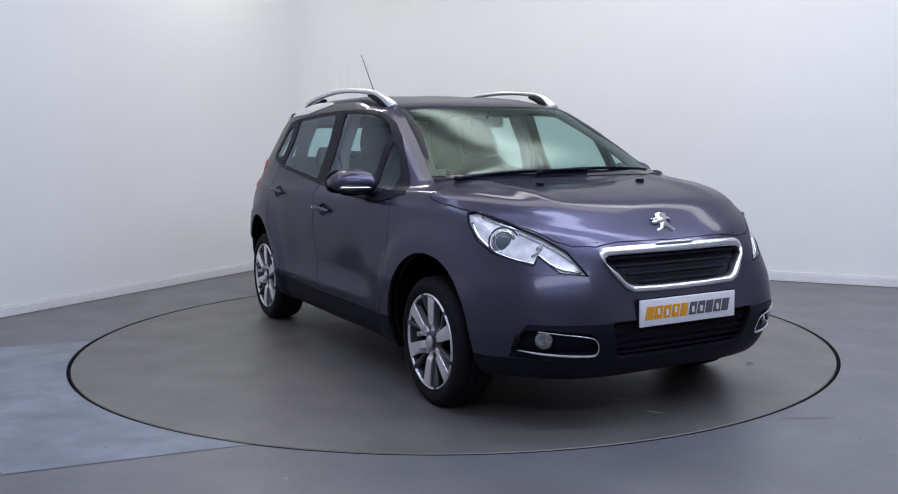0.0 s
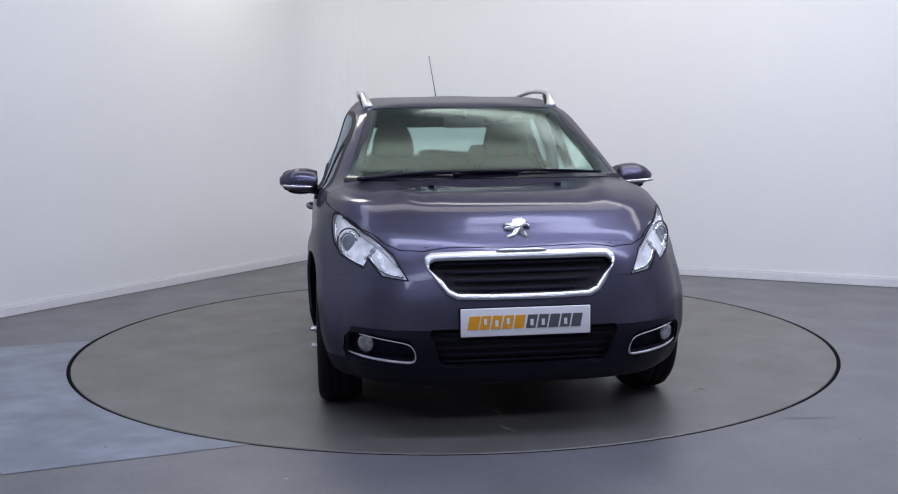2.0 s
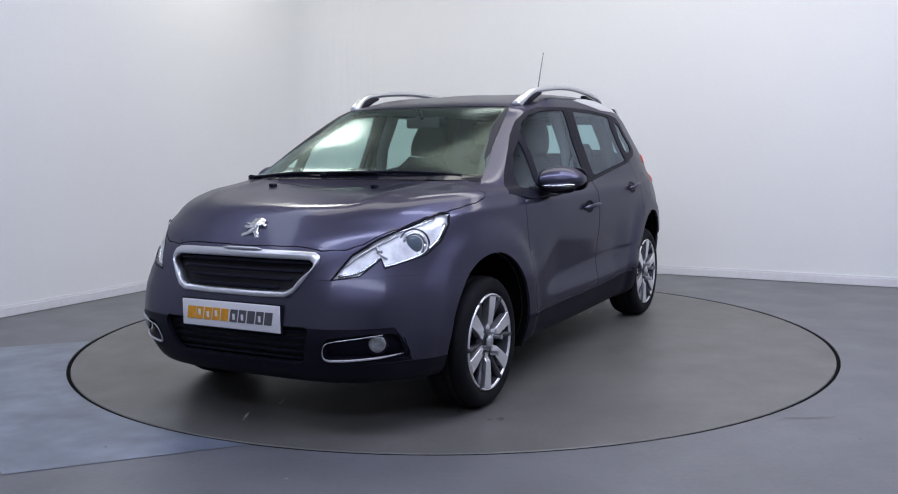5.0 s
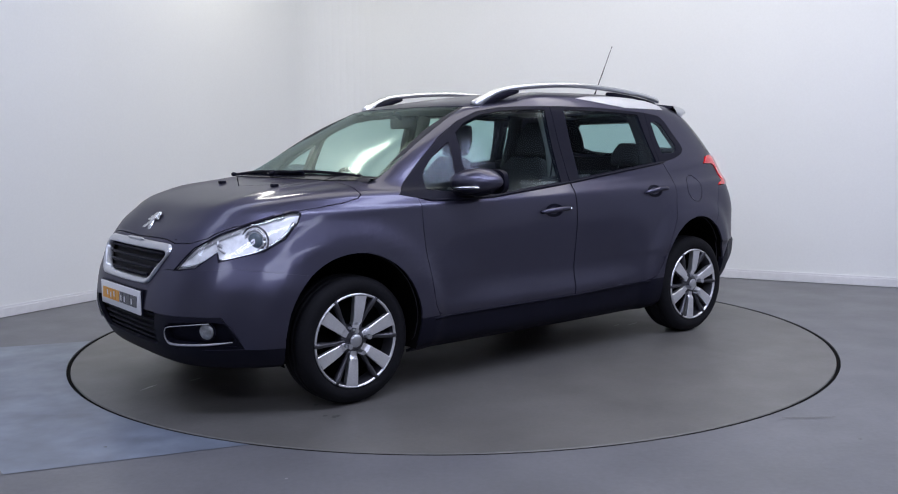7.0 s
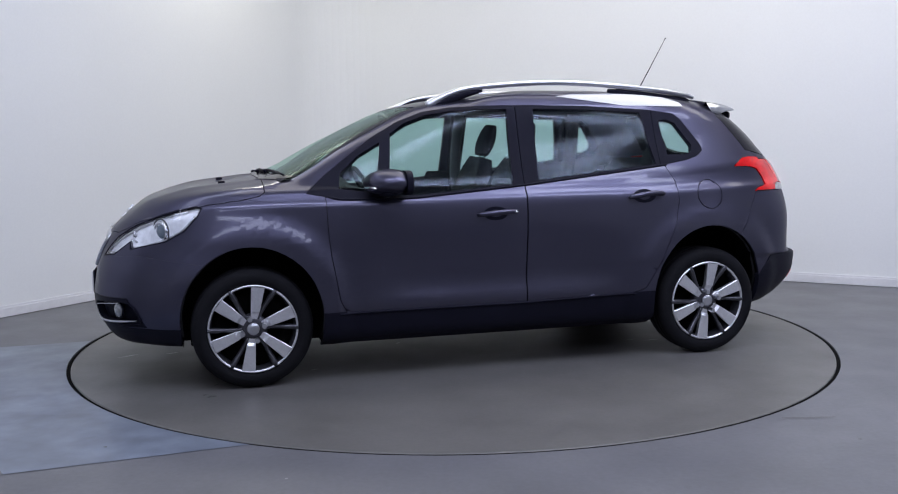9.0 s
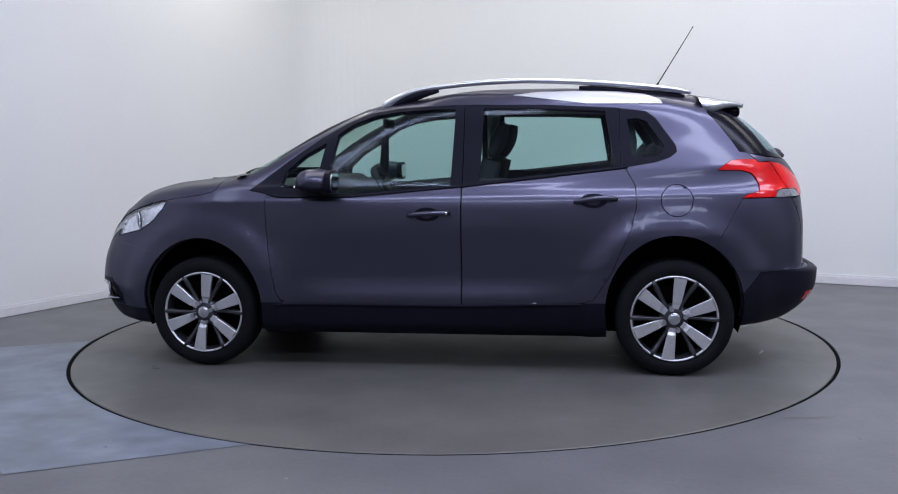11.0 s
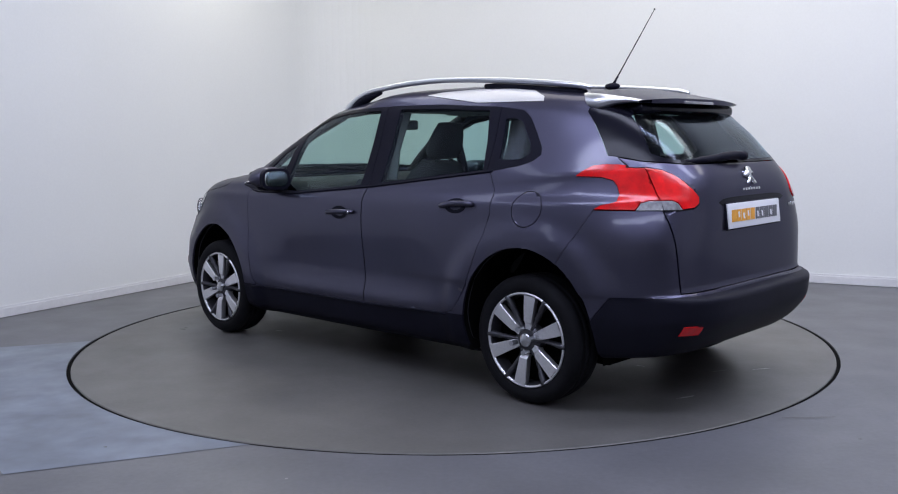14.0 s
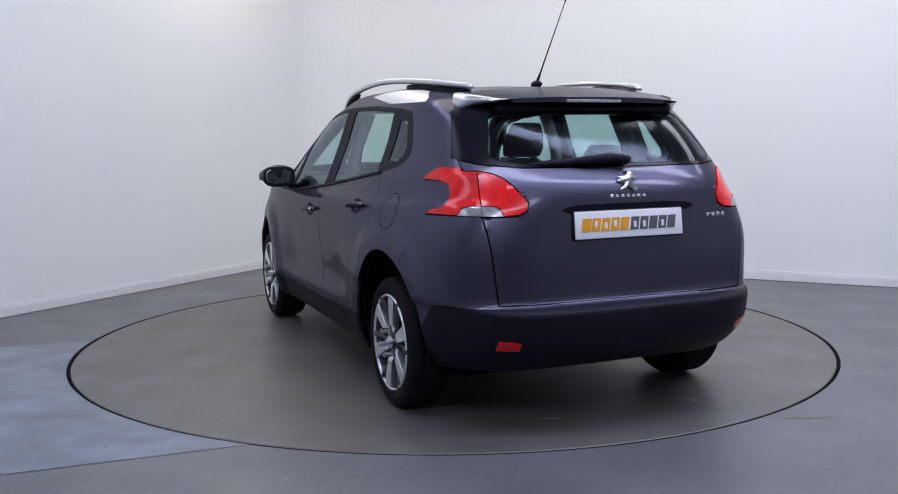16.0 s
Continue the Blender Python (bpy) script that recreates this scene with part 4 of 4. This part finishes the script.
    for s in (1, -1):
        # fin at each end of the spoiler; pale satin stands for lamp sheen on body paint
        b = bmesh.new()
        top = curve_pts([(-1.400, 0.556, 1.450), (-1.50, 0.546, 1.437), (-1.59, 0.508, 1.421), (-1.640, 0.470, 1.410)], 14)
        low = curve_pts([(-1.430, 0.572, 1.386), (-1.475, 0.566, 1.374), (-1.55, 0.522, 1.394), (-1.638, 0.471, 1.402)], 14)
        rows = []
        for t, u in zip(top, low):
            mid = t.lerp(u, 0.5) + Vector((0, 0.006, 0))
            rows.append([b.verts.new((p.x, p.y * s, p.z)) for p in (t - Vector((0, 0.03, -0.004)), t, mid, u, u - Vector((0, 0.03, 0)))])
        for q, w in zip(rows, rows[1:]):
            for k in range(4):
                b.faces.new((q[k], w[k], w[k + 1], q[k + 1]))
        bmesh.ops.recalc_face_normals(b, faces=b.faces)
        part("spoiler_fin", b, SATIN, tailgate, "fin at the spoiler's end, pale as sheen on its paint")


def rounded_disc(b, x0, x1, y, z, hy, hz, n=28):
    """A plate with a rounded-square outline that faces backwards, from x0 to x1."""
    rings = []
    for x, k in ((x0, 1.0), (x1 + 0.003, 1.0), (x1, 0.96)):
        ring = []
        for a in (j * 2 * math.pi / n for j in range(n)):
            c, d = math.cos(a), math.sin(a)
            ring.append(b.verts.new((x, y + k * hy * math.copysign(abs(c) ** 0.62, c), z + k * hz * math.copysign(abs(d) ** 0.62, d))))
        rings.append(ring)
    for q, w in zip(rings, rings[1:]):
        for j in range(n):
            b.faces.new((q[j], q[(j + 1) % n], w[(j + 1) % n], w[j]))
    b.faces.new(rings[0])
    b.faces.new(rings[-1])
    bmesh.ops.recalc_face_normals(b, faces=b.faces)
    for e in b.edges:
        if len(e.link_faces) == 2 and e.calc_face_angle() > 0.6:
            e.smooth = False


def build_side(car, doors, on_side):
    for i, s in ((0, 1), (1, -1)):
        for key, x0, x1, z0, z1 in (("f", 0.105, -0.118, 0.853, 0.866), ("r", -0.760, -0.975, 0.919, 0.934)):
            def at(x, z, out):
                p = on_side(x, z, out)
                return Vector((p.x, p.y * s, p.z))
            b = bmesh.new()
            path = []
            for k in range(13):
                u = k / 12
                path.append(at(x0 + (x1 - x0) * u, z0 + (z1 - z0) * u + 0.004 * math.sin(math.pi * u), 0.006 + 0.030 * math.sin(math.pi * u) ** 0.6))
            tube(b, path, [0.008, 0.012] + [0.0135] * 9 + [0.012, 0.009], 8, 1.0)
            handle = part("door_handle", b, PAINT, doors[key][i], "grey pull handle")
            # black oval on the door skin, shade of the handle's hollow put into colour
            b = bmesh.new()
            cx, cz = x0 + (x1 - x0) * 0.45, z0 + (z1 - z0) * 0.45
            centre = b.verts.new(at(cx, cz, -0.004))
            rim = [b.verts.new(at(cx + 0.068 * math.cos(a), cz + 0.036 * math.sin(a), 0.003)) for a in (k * math.pi / 12 for k in range(24))]
            mid = [b.verts.new(at(cx + 0.050 * math.cos(a), cz + 0.026 * math.sin(a), 0.0015)) for a in (k * math.pi / 12 for k in range(24))]
            for k in range(24):
                j = (k + 1) % 24
                b.faces.new((centre, mid[k], mid[j]))
                b.faces.new((mid[k], rim[k], rim[j], mid[j]))
            part("handle_shade", b, BLACK, doors[key][i], "black oval as shade of the hollow behind the handle")
            if key == "f":
                b = bmesh.new()
                p = at(x1 + 0.016, z1 - 0.002, 0.030)
                ball(b, p, (0.008, 0.006, 0.008))
                part("key_lock", b, CHROME, doors[key][i], "small key lock")
        # door mirror
        b = bmesh.new()
        rows = []
        n = 16
        for j in range(11):
            u = j / 10
            y = 0.835 + 0.200 * u
            h = 0.069 * (1 - max(0, u - 0.45) ** 2 * 2.3) * (0.80 + 0.2 * min(1, u * 4))
            d = 0.116 * (1 - max(0, u - 0.5) ** 2 * 2.2)
            cz, cx = 1.030 + 0.004 * u, 0.585 - 0.025 * u
            ring = []
            for k in range(n):
                a = k * 2 * math.pi / n
                ca, sa = math.cos(a), math.sin(a)
                px = cx + d * (abs(ca) ** 0.8) * (1 if ca > 0 else -0.75)
                pz = cz + h * (abs(sa) ** 0.85) * (1.05 if sa > 0 else -0.85)
                ring.append(b.verts.new((px, y * s, pz)))
            rows.append(ring)
        for q, w in zip(rows, rows[1:]):
            for k in range(n):
                b.faces.new((q[k], q[(k + 1) % n], w[(k + 1) % n], w[k]))
        b.faces.new(rows[0])
        b.faces.new(rows[-1])
        bmesh.ops.recalc_face_normals(b, faces=b.faces)
        mirror = part("door_mirror", b, PAINT, doors["f"][i], "grey door mirror with chrome strip")
        b = bmesh.new()
        tube(b, [(0.694 - 0.016 * (k / 8) - 0.03 * max(0, k / 8 - 0.6), (0.855 + 0.168 * k / 8) * s, 1.006 + 0.006 * k / 8) for k in range(9)], [0.005] + [0.0085] * 7 + [0.004], 6)
        part("mirror_strip", b, CHROME, doors["f"][i], "chrome strip with indicator")
        b = bmesh.new()
        rounded_disc(b, 0.509, 0.478, 0.932 * s, 1.034, 0.098, 0.061)
        part("mirror_bezel", b, BLACK, doors["f"][i], "black rim of the door mirror")
        b = bmesh.new()
        rounded_disc(b, 0.484, 0.474, 0.936 * s, 1.035, 0.080, 0.046)
        part("mirror_glass", b, MIRROR, doors["f"][i], "mirror glass")
        b = bmesh.new()
        tube(b, [(0.66, 0.775 * s, 0.985), (0.63, 0.82 * s, 0.978), (0.60, 0.87 * s, 0.985)], [0.040, 0.034, 0.030], 10, 0.6)
        ball(b, (0.585, 0.92 * s, 0.985), (0.05, 0.075, 0.022))
        part("mirror_foot", b, BLACK, doors["f"][i], "black mirror foot")
        # rubber strip along the window line
        b = bmesh.new()
        zz = lambda x: np.interp(x, [-1.04, -0.196, 0.436, 0.80, 0.93], [1.094, 1.002, 0.950, 0.950, 0.972])
        path = [on_side(x, float(zz(x)), 0.002) for x in np.linspace(-1.03, 0.86, 40)]
        tube(b, [(p.x, p.y * s, p.z) for p in path], 0.0065, 6)
        part("waist_seal", b, BLACK, car, "black window seal")
        # crease of the door's foot
        b = bmesh.new()
        path = [on_side(x, 0.374 + 0.027 * max(0, -x - 0.17), 0.001) for x in np.linspace(-0.80, 0.84, 30)]
        tube(b, [(p.x, p.y * s, p.z) for p in path], 0.007, 6)
        part("sill_seal", b, BLACK, car, "black seal under the doors")


def build_top(car, on_top):
    for s in (1, -1):
        keys = [(0.285, 0.535, 1.428), (0.215, 0.548, 1.470), (0.10, 0.560, 1.515), (-0.08, 0.568, 1.538), (-0.30, 0.570, 1.553), (-0.52, 0.566, 1.556), (-0.80, 0.552, 1.543),
                (-1.10, 0.522, 1.518), (-1.30, 0.480, 1.494), (-1.37, 0.455, 1.480)]
        b = bmesh.new()
        path = [(p.x, p.y * s, p.z) for p in curve_pts(keys, 46)]
        rad = [0.030 if i < 3 else 0.028 - 0.012 * min(1, (i - 3) / 8) if i < 40 else 0.016 - 0.001 * (i - 40) for i in range(46)]
        tube(b, path, rad, 10, 0.95)
        rail = part("roof_rail", b, SATIN, car, "satin silver roof rail")
        b = bmesh.new()
        inner = [(p.x, (p.y - 0.004) * s, p.z) for p in curve_pts([(0.24, 0.545, 1.432), (0.16, 0.553, 1.470), (0.06, 0.560, 1.500), (-0.02, 0.562, 1.512)], 10)]
        tube(b, inner, [0.026, 0.028, 0.030, 0.030, 0.028, 0.025, 0.022, 0.018, 0.014, 0.008], 8)
        part("rail_foot", b, BLACK, rail, "black rail foot")
        b = bmesh.new()
        inner = [(p.x, (p.y - 0.006) * s, p.z) for p in curve_pts([(-0.78, 0.545, 1.512), (-1.00, 0.525, 1.494), (-1.20, 0.493, 1.474), (-1.34, 0.456, 1.460)], 12)]
        tube(b, inner, [0.012] + [0.019] * 10 + [0.012], 8)
        part("rail_foot", b, BLACK, rail, "black rail foot")
    # aerial
    b = bmesh.new()
    ball(b, (-1.205, 0.032, 1.508), (0.045, 0.022, 0.018))
    tube(b, [(-1.205, 0.032, 1.51), (-1.235, 0.027, 1.56)], [0.009, 0.005], 8)
    aerial = part("aerial", b, BLACK, car, "black roof aerial")
    b = bmesh.new()
    tube(b, [(-1.235, 0.027, 1.56), (-1.33, 0.014, 1.715), (-1.427, 0, 1.875)], [0.0036, 0.0028, 0.0020], 8)
    ball(b, (-1.428, 0, 1.877), (0.005, 0.005, 0.005), seg=8)
    part("aerial_rod", b, BLACK, aerial)
    # washer jets and wipers at the foot of the windscreen
    for y in (0.30, -0.30):
        b = bmesh.new()
        p = on_top(1.383, y)
        box(b, (p.x, p.y, p.z + 0.006), (0.036, 0.026, 0.016), bevel=0.004)
        part("washer_jet", b, BLACK, car, "black washer jet")
    for keys in ([(1.15, -0.15, 1.075), (1.125, 0.10, 1.090), (1.11, 0.35, 1.090), (1.075, 0.60, 1.075)],
                 [(1.15, -0.62, 1.060), (1.14, -0.35, 1.082), (1.15, -0.10, 1.088), (1.14, 0.16, 1.088)]):
        b = bmesh.new()
        tube(b, curve_pts(keys, 14), [0.008] * 6 + [0.006] * 8, 6)
        tube(b, [p + Vector((-0.004, 0, -0.006)) for p in curve_pts(keys, 14)], 0.006, 6)
        wiper = part("wiper", b, BLACK, car, "black windscreen wiper")
        b = bmesh.new()
        ball(b, Vector(keys[0]) + Vector((0.01, 0, 0.002)), (0.016, 0.020, 0.012))
        part("wiper_pivot", b, BLACK, wiper)
    b = bmesh.new()
    rows = []
    for j in range(21):
        y = 0.70 * (j / 10 - 1)
        k = abs(y) / 0.70
        x0 = 1.188 - 0.09 * k ** 4
        rows.append([b.verts.new((x0, y, 1.044)), b.verts.new((x0 - 0.02, y, 1.060)), b.verts.new((x0 - 0.055, y, 1.066))])
    for q, w in zip(rows, rows[1:]):
        for k in range(2):
            b.faces.new((q[k], w[k], w[k + 1], q[k + 1]))
    part("scuttle", b, BLACK, car, "black scuttle panel")


def build_underside(car, on_side):
    b = bmesh.new()
    box(b, (0.0, 0, 0.225), (3.15, 1.20, 0.05), bevel=0.01)
    box(b, (0.0, 0, 0.235), (1.75, 1.50, 0.05), bevel=0.01)
    part("underbody", b, PIT, car, "black underbody")
    for h, rz in ((HUBS[0], 0.372), (HUBS[1], 0.392)):
        for s in (1, -1):
            b = bmesh.new()
            rows = []
            for k in range(25):
                a = -0.35 + (math.pi + 0.7) * k / 24
                c, d = math.cos(a), math.sin(a)
                lip = on_side(h + 0.372 * c, max(0.27, 0.36 + (rz + 0.02) * d)).y - 0.014
                rows.append([b.verts.new((h + 0.360 * c, y * s, 0.36 + (rz + 0.008) * d)) for y in (lip, min(lip - 0.02, 0.78), 0.60, 0.58)])
            for q, w in zip(rows, rows[1:]):
                for k in range(3):
                    b.faces.new((q[k], q[k + 1], w[k + 1], w[k]))
            b.faces.new([r[3] for r in rows])
            part("arch_liner", b, PIT, car, "black wheel-arch liner")


def build_wheel(car, h, s):
    out = 0.842
    c = (h, out * s, HUB_Z)
    sgn = s

    def solid(profile, n=48):
        b = bmesh.new()
        spin(b, profile, n, c, sign=-sgn)
        bmesh.ops.recalc_face_normals(b, faces=b.faces)
        return b

    wheel = part("wheel", solid([(0.0, 0.085), (0.15, 0.085), (0.205, 0.075), (0.205, 0.16), (0.0, 0.16)]), PIT, car, "alloy wheel with six spokes and black tyre")
    tyre = [(0.222, 0.012), (0.232, 0.004), (0.256, -0.002), (0.280, 0.004), (0.295, 0.018), (0.3015, 0.034), (0.3025, 0.060), (0.299, 0.062), (0.299, 0.068), (0.3030, 0.070),
            (0.3030, 0.098), (0.299, 0.100), (0.299, 0.106), (0.3030, 0.108), (0.3025, 0.140), (0.298, 0.175), (0.285, 0.196), (0.25, 0.20), (0.205, 0.19)]
    part("tyre", solid(tyre, 64), RUBBER, wheel, "black tyre")
    part("rim", solid([(0.224, 0.008), (0.221, 0.001), (0.216, 0.001), (0.212, 0.010)], 64), MACHINED, wheel, "machined alloy rim edge")
    part("rim_barrel", solid([(0.212, 0.010), (0.206, 0.024), (0.200, 0.10), (0.196, 0.16)], 64), DARK_ALLOY, wheel, "dark grey inner rim")
    b = bmesh.new()
    ball(b, (c[0], c[1] - sgn * 0.008, c[2]), (0.032, 0.012, 0.032))
    part("centre_cap", b, SATIN, wheel, "silver centre cap")
    part("hub", solid([(0.0, 0.014), (0.045, 0.016), (0.068, 0.026), (0.075, 0.045), (0.07, 0.08)], 36), DARK_ALLOY, wheel, "dark grey hub")
    turn0 = math.radians(98 if s > 0 else 82)
    for k in range(6):
        a = turn0 + k * math.pi / 3

        def at(r, side, dep):
            ca, sa = math.cos(a), math.sin(a)
            x, z = r * ca - side * sa, r * sa + side * ca
            return (c[0] + x, c[1] - sgn * dep, c[2] + z)

        b = bmesh.new()
        rows = []
        for r, w0, w1, dep in ((0.026, -0.014, 0.014, 0.022), (0.072, -0.020, 0.020, 0.021), (0.088, -0.022, 0.023, 0.010), (0.150, -0.028, 0.029, 0.006), (0.212, -0.033, 0.034, 0.004)):
            rows.append([b.verts.new(at(r, w0, dep)), b.verts.new(at(r, w0 + 0.003, dep - 0.003)), b.verts.new(at(r, w1 - 0.003, dep - 0.003)), b.verts.new(at(r, w1, dep)),
                         b.verts.new(at(r, w1 * 0.8, dep + 0.035)), b.verts.new(at(r, w0 * 0.8, dep + 0.035))])
        for q, w in zip(rows, rows[1:]):
            for j in range(6):
                b.faces.new((q[j], q[(j + 1) % 6], w[(j + 1) % 6], w[j]))
        bmesh.ops.recalc_face_normals(b, faces=b.faces)
        part("spoke", b, MACHINED, wheel, "machined alloy spoke", smooth=False)
        b = bmesh.new()
        path = [Vector(at(r, sd, dp)) for r, sd, dp in ((0.050, 0.020, 0.030), (0.095, 0.034, 0.034), (0.150, 0.060, 0.026), (0.208, 0.088, 0.016))]
        tube(b, curve_pts(path, 9), [0.010] * 3 + [0.012] * 3 + [0.015] * 3, 6, 1.4, up=(0, 1, 0))
        part("rear_spoke", b, DARK_ALLOY, wheel, "dark grey twin spoke")
    for k in range(4):
        a = turn0 - 0.44 + k * math.pi / 2
        b = bmesh.new()
        bmesh.ops.create_cone(b, cap_ends=True, segments=8, radius1=0.0125, radius2=0.0105, depth=0.040,
                              matrix=Matrix.Translation((c[0] + 0.056 * math.cos(a), c[1] + sgn * 0.010, c[2] + 0.056 * math.sin(a))) @ pose(0, 0, 0, 90 * sgn, 0, 0))
        part("wheel_nut", b, SATIN, wheel, "steel wheel nut", smooth=False)


def build_cabin(car):
    # dashboard
    b = bmesh.new()
    rows = []
    for j in range(17):
        y = 0.70 * (j / 8 - 1)
        k = abs(y) / 0.70
        hump = 0.045 * math.exp(-((y + 0.36) / 0.17) ** 2)
        rows.append([b.verts.new(p) for p in ((1.08 - 0.10 * k ** 3, y, 1.015), (0.85 - 0.05 * k ** 2, y, 1.010 + hump * 0.5), (0.66, y, 0.995 + hump), (0.60, y, 0.955 + hump), (0.62, y, 0.85), (0.70, y, 0.60))])
    for q, w in zip(rows, rows[1:]):
        for k in range(5):
            b.faces.new((q[k], q[k + 1], w[k + 1], w[k]))
    part("dashboard", b, CABIN, car, "dark moulded dashboard")
    # steering wheel on the right
    m = Matrix.Translation((0.47, -0.36, 0.93)) @ pose(0, 0, 0, 0, -62, 0)
    b = bmesh.new()
    tube(b, [m @ Vector((0.165 * math.cos(a), 0.175 * math.sin(a), 0)) for a in (k * math.pi / 16 for k in range(33))], 0.015, 8)
    steer = part("steering_wheel", b, CABIN, car, "dark steering wheel")
    b = bmesh.new()
    box(b, (0, 0, 0), (0.10, 0.12, 0.03), m, 0.012)
    for a in (0, 120, 240):
        tube(b, [m @ Vector((0, 0, 0)), m @ Vector((0.16 * math.cos(math.radians(a + 180)), 0.17 * math.sin(math.radians(a + 180)), 0))], 0.014, 6)
    part("steering_hub", b, CABIN, steer)
    b = bmesh.new()
    box(b, (0.38, 0, 1.345), (0.03, 0.22, 0.062), bevel=0.012)
    tube(b, [(0.39, 0, 1.37), (0.44, 0, 1.41)], 0.010, 6)
    part("rear_view_mirror", b, CABIN, car, "dark interior mirror")

    def seat(x, y, wide, top, rest, tilt, name):
        """Cushion, leaning backrest and headrest on two posts."""
        m = pose(x, y, 0.58, 0, -tilt, 0)
        b = bmesh.new()
        rows = []
        for j in range(9):
            u = j / 8
            hw = wide * (0.80 + 0.25 * math.sin(math.pi * (0.25 + 0.6 * u))) * (1 - 5.0 * max(0, u - 0.7) ** 2)
            z = (top - 0.58) * u
            d = 0.07 - 0.03 * u
            rows.append([b.verts.new(m @ Vector(p)) for p in ((d * 0.7, -hw * 0.55, z), (d * 1.25, -hw * 0.92, z), (0, -hw, z), (-d, -hw * 0.9, z), (-d * 1.2, 0, z), (-d, hw * 0.9, z),
                                                             (0, hw, z), (d * 1.25, hw * 0.92, z), (d * 0.7, hw * 0.55, z))])
        for q, w in zip(rows, rows[1:]):
            for k in range(9):
                b.faces.new((q[k], q[(k + 1) % 9], w[(k + 1) % 9], w[k]))
        b.faces.new(rows[0])
        b.faces.new(rows[-1])
        bmesh.ops.recalc_face_normals(b, faces=b.faces)
        back = part(name, b, SEAT, car, "charcoal fabric car seat")
        b = bmesh.new()
        box(b, (0.27, 0, -0.04), (0.50, wide * 2, 0.15), pose(x, y, 0.58), 0.04)
        part("seat_cushion", b, SEAT, back)
        return back, m

    def headrest(back, m, z, hw, hh):
        b = bmesh.new()
        rows = []
        for j in range(9):
            u = j / 8
            w = hw * (1 - 0.32 * u ** 2.5) * (0.90 + 0.10 * min(1, u * 5))
            d = 0.045 * math.sin(math.pi * (0.18 + 0.64 * u))
            rows.append([b.verts.new(m @ Vector((d * math.cos(a) + 0.01, w * (abs(math.cos(a + math.pi / 2)) ** 0.7) * (1 if math.sin(a) > 0 else -1), z + hh * 2 * u))) for a in (k * math.pi / 8 for k in range(16))])
        for q, w in zip(rows, rows[1:]):
            for k in range(16):
                b.faces.new((q[k], q[(k + 1) % 16], w[(k + 1) % 16], w[k]))
        b.faces.new(rows[0])
        b.faces.new(rows[-1])
        bmesh.ops.recalc_face_normals(b, faces=b.faces)
        for dy in (-0.055, 0.055):
            tube(b, [m @ Vector((0, dy, z - 0.07)), m @ Vector((0, dy, z + 0.03))], 0.006, 6)
        part("headrest", b, SEAT, back, "charcoal headrest")

    for y in (0.36, -0.36):
        back, m = seat(-0.10, y, 0.235, 1.16, 0, 20, "front_seat")
        headrest(back, m, 0.600, 0.135, 0.100)
    back, m = seat(-0.98, 0.0, 0.60, 1.05, 0, 20, "rear_bench")
    for y in (0.36, -0.36):
        headrest(back, pose(-0.98, y, 0.58, 0, -20, 0), 0.52, 0.12, 0.07)
    # B-pillars and belts inside
    for s in (1, -1):
        b = bmesh.new()
        tube(b, [(-0.20, 0.690 * s, 0.90), (-0.20, 0.640 * s, 1.20), (-0.21, 0.565 * s, 1.40)], [0.04, 0.036, 0.04], 8, 1.0)
        part("inner_pillar", b, HEADLINER, car, "pale inner pillar trim")
        b = bmesh.new()
        tube(b, [(-0.19, 0.690 * s, 1.20), (-0.17, 0.665 * s, 0.95), (-0.15, 0.640 * s, 0.70)], 0.022, 6, 0.12)
        part("seat_belt", b, CABIN, car, "dark seat belt")
        b = bmesh.new()
        tube(b, [(-1.02, 0.68 * s, 0.95), (-1.04, 0.61 * s, 1.22), (-1.02, 0.54 * s, 1.40)], [0.05, 0.045, 0.045], 8, 1.0)
        part("inner_pillar", b, CABIN, car, "dark inner pillar trim")
        b = bmesh.new()
        tube(b, curve_pts([(1.02, 0.665 * s, 1.02), (0.82, 0.612 * s, 1.16), (0.60, 0.560 * s, 1.29), (0.36, 0.520 * s, 1.395)], 10), 0.030, 8)
        part("inner_pillar", b, CABIN, car, "dark inner pillar trim")
    b = bmesh.new()
    box(b, (-1.50, 0, 0.98), (0.62, 1.16, 0.03), bevel=0.01)
    part("parcel_shelf", b, CABIN, car, "dark parcel shelf")


build_room()
table = build_table()
car = build_car()


# ---------------- movement ----------------
TURN = [(0.0, -61.68), (0.2, -62.75), (0.5, -65.27), (1.0, -70.83), (1.5, -76.53), (2.0, -82.59), (2.5, -88.27), (3.0, -94.40), (3.5, -100.07), (4.0, -106.15), (4.5, -111.88), (5.0, -117.90),
        (5.2, -120.26), (6.0, -129.60), (6.6, -136.65), (7.3, -144.84), (7.5, -147.15), (8.0, -153.07), (8.5, -158.85), (9.0, -164.74), (9.2, -167.07), (10.0, -176.45), (10.7, -184.66), (11.5, -194.04),
        (12.0, -199.95), (12.5, -205.73), (13.0, -211.67), (13.5, -217.45), (14.0, -223.35), (14.5, -229.08), (15.0, -235.06), (15.5, -240.80), (16.0, -246.84)]


def motions():
    walk(car, [(t, pose(0, 0, -0.015, 0, 0, a) @ pose(0, 0.026, 0)) for t, a in TURN])
    walk(table, [(t, Matrix.Translation(TABLE_C) @ pose(0, 0, 0, 0, 0, a)) for t, a in TURN])


motions()
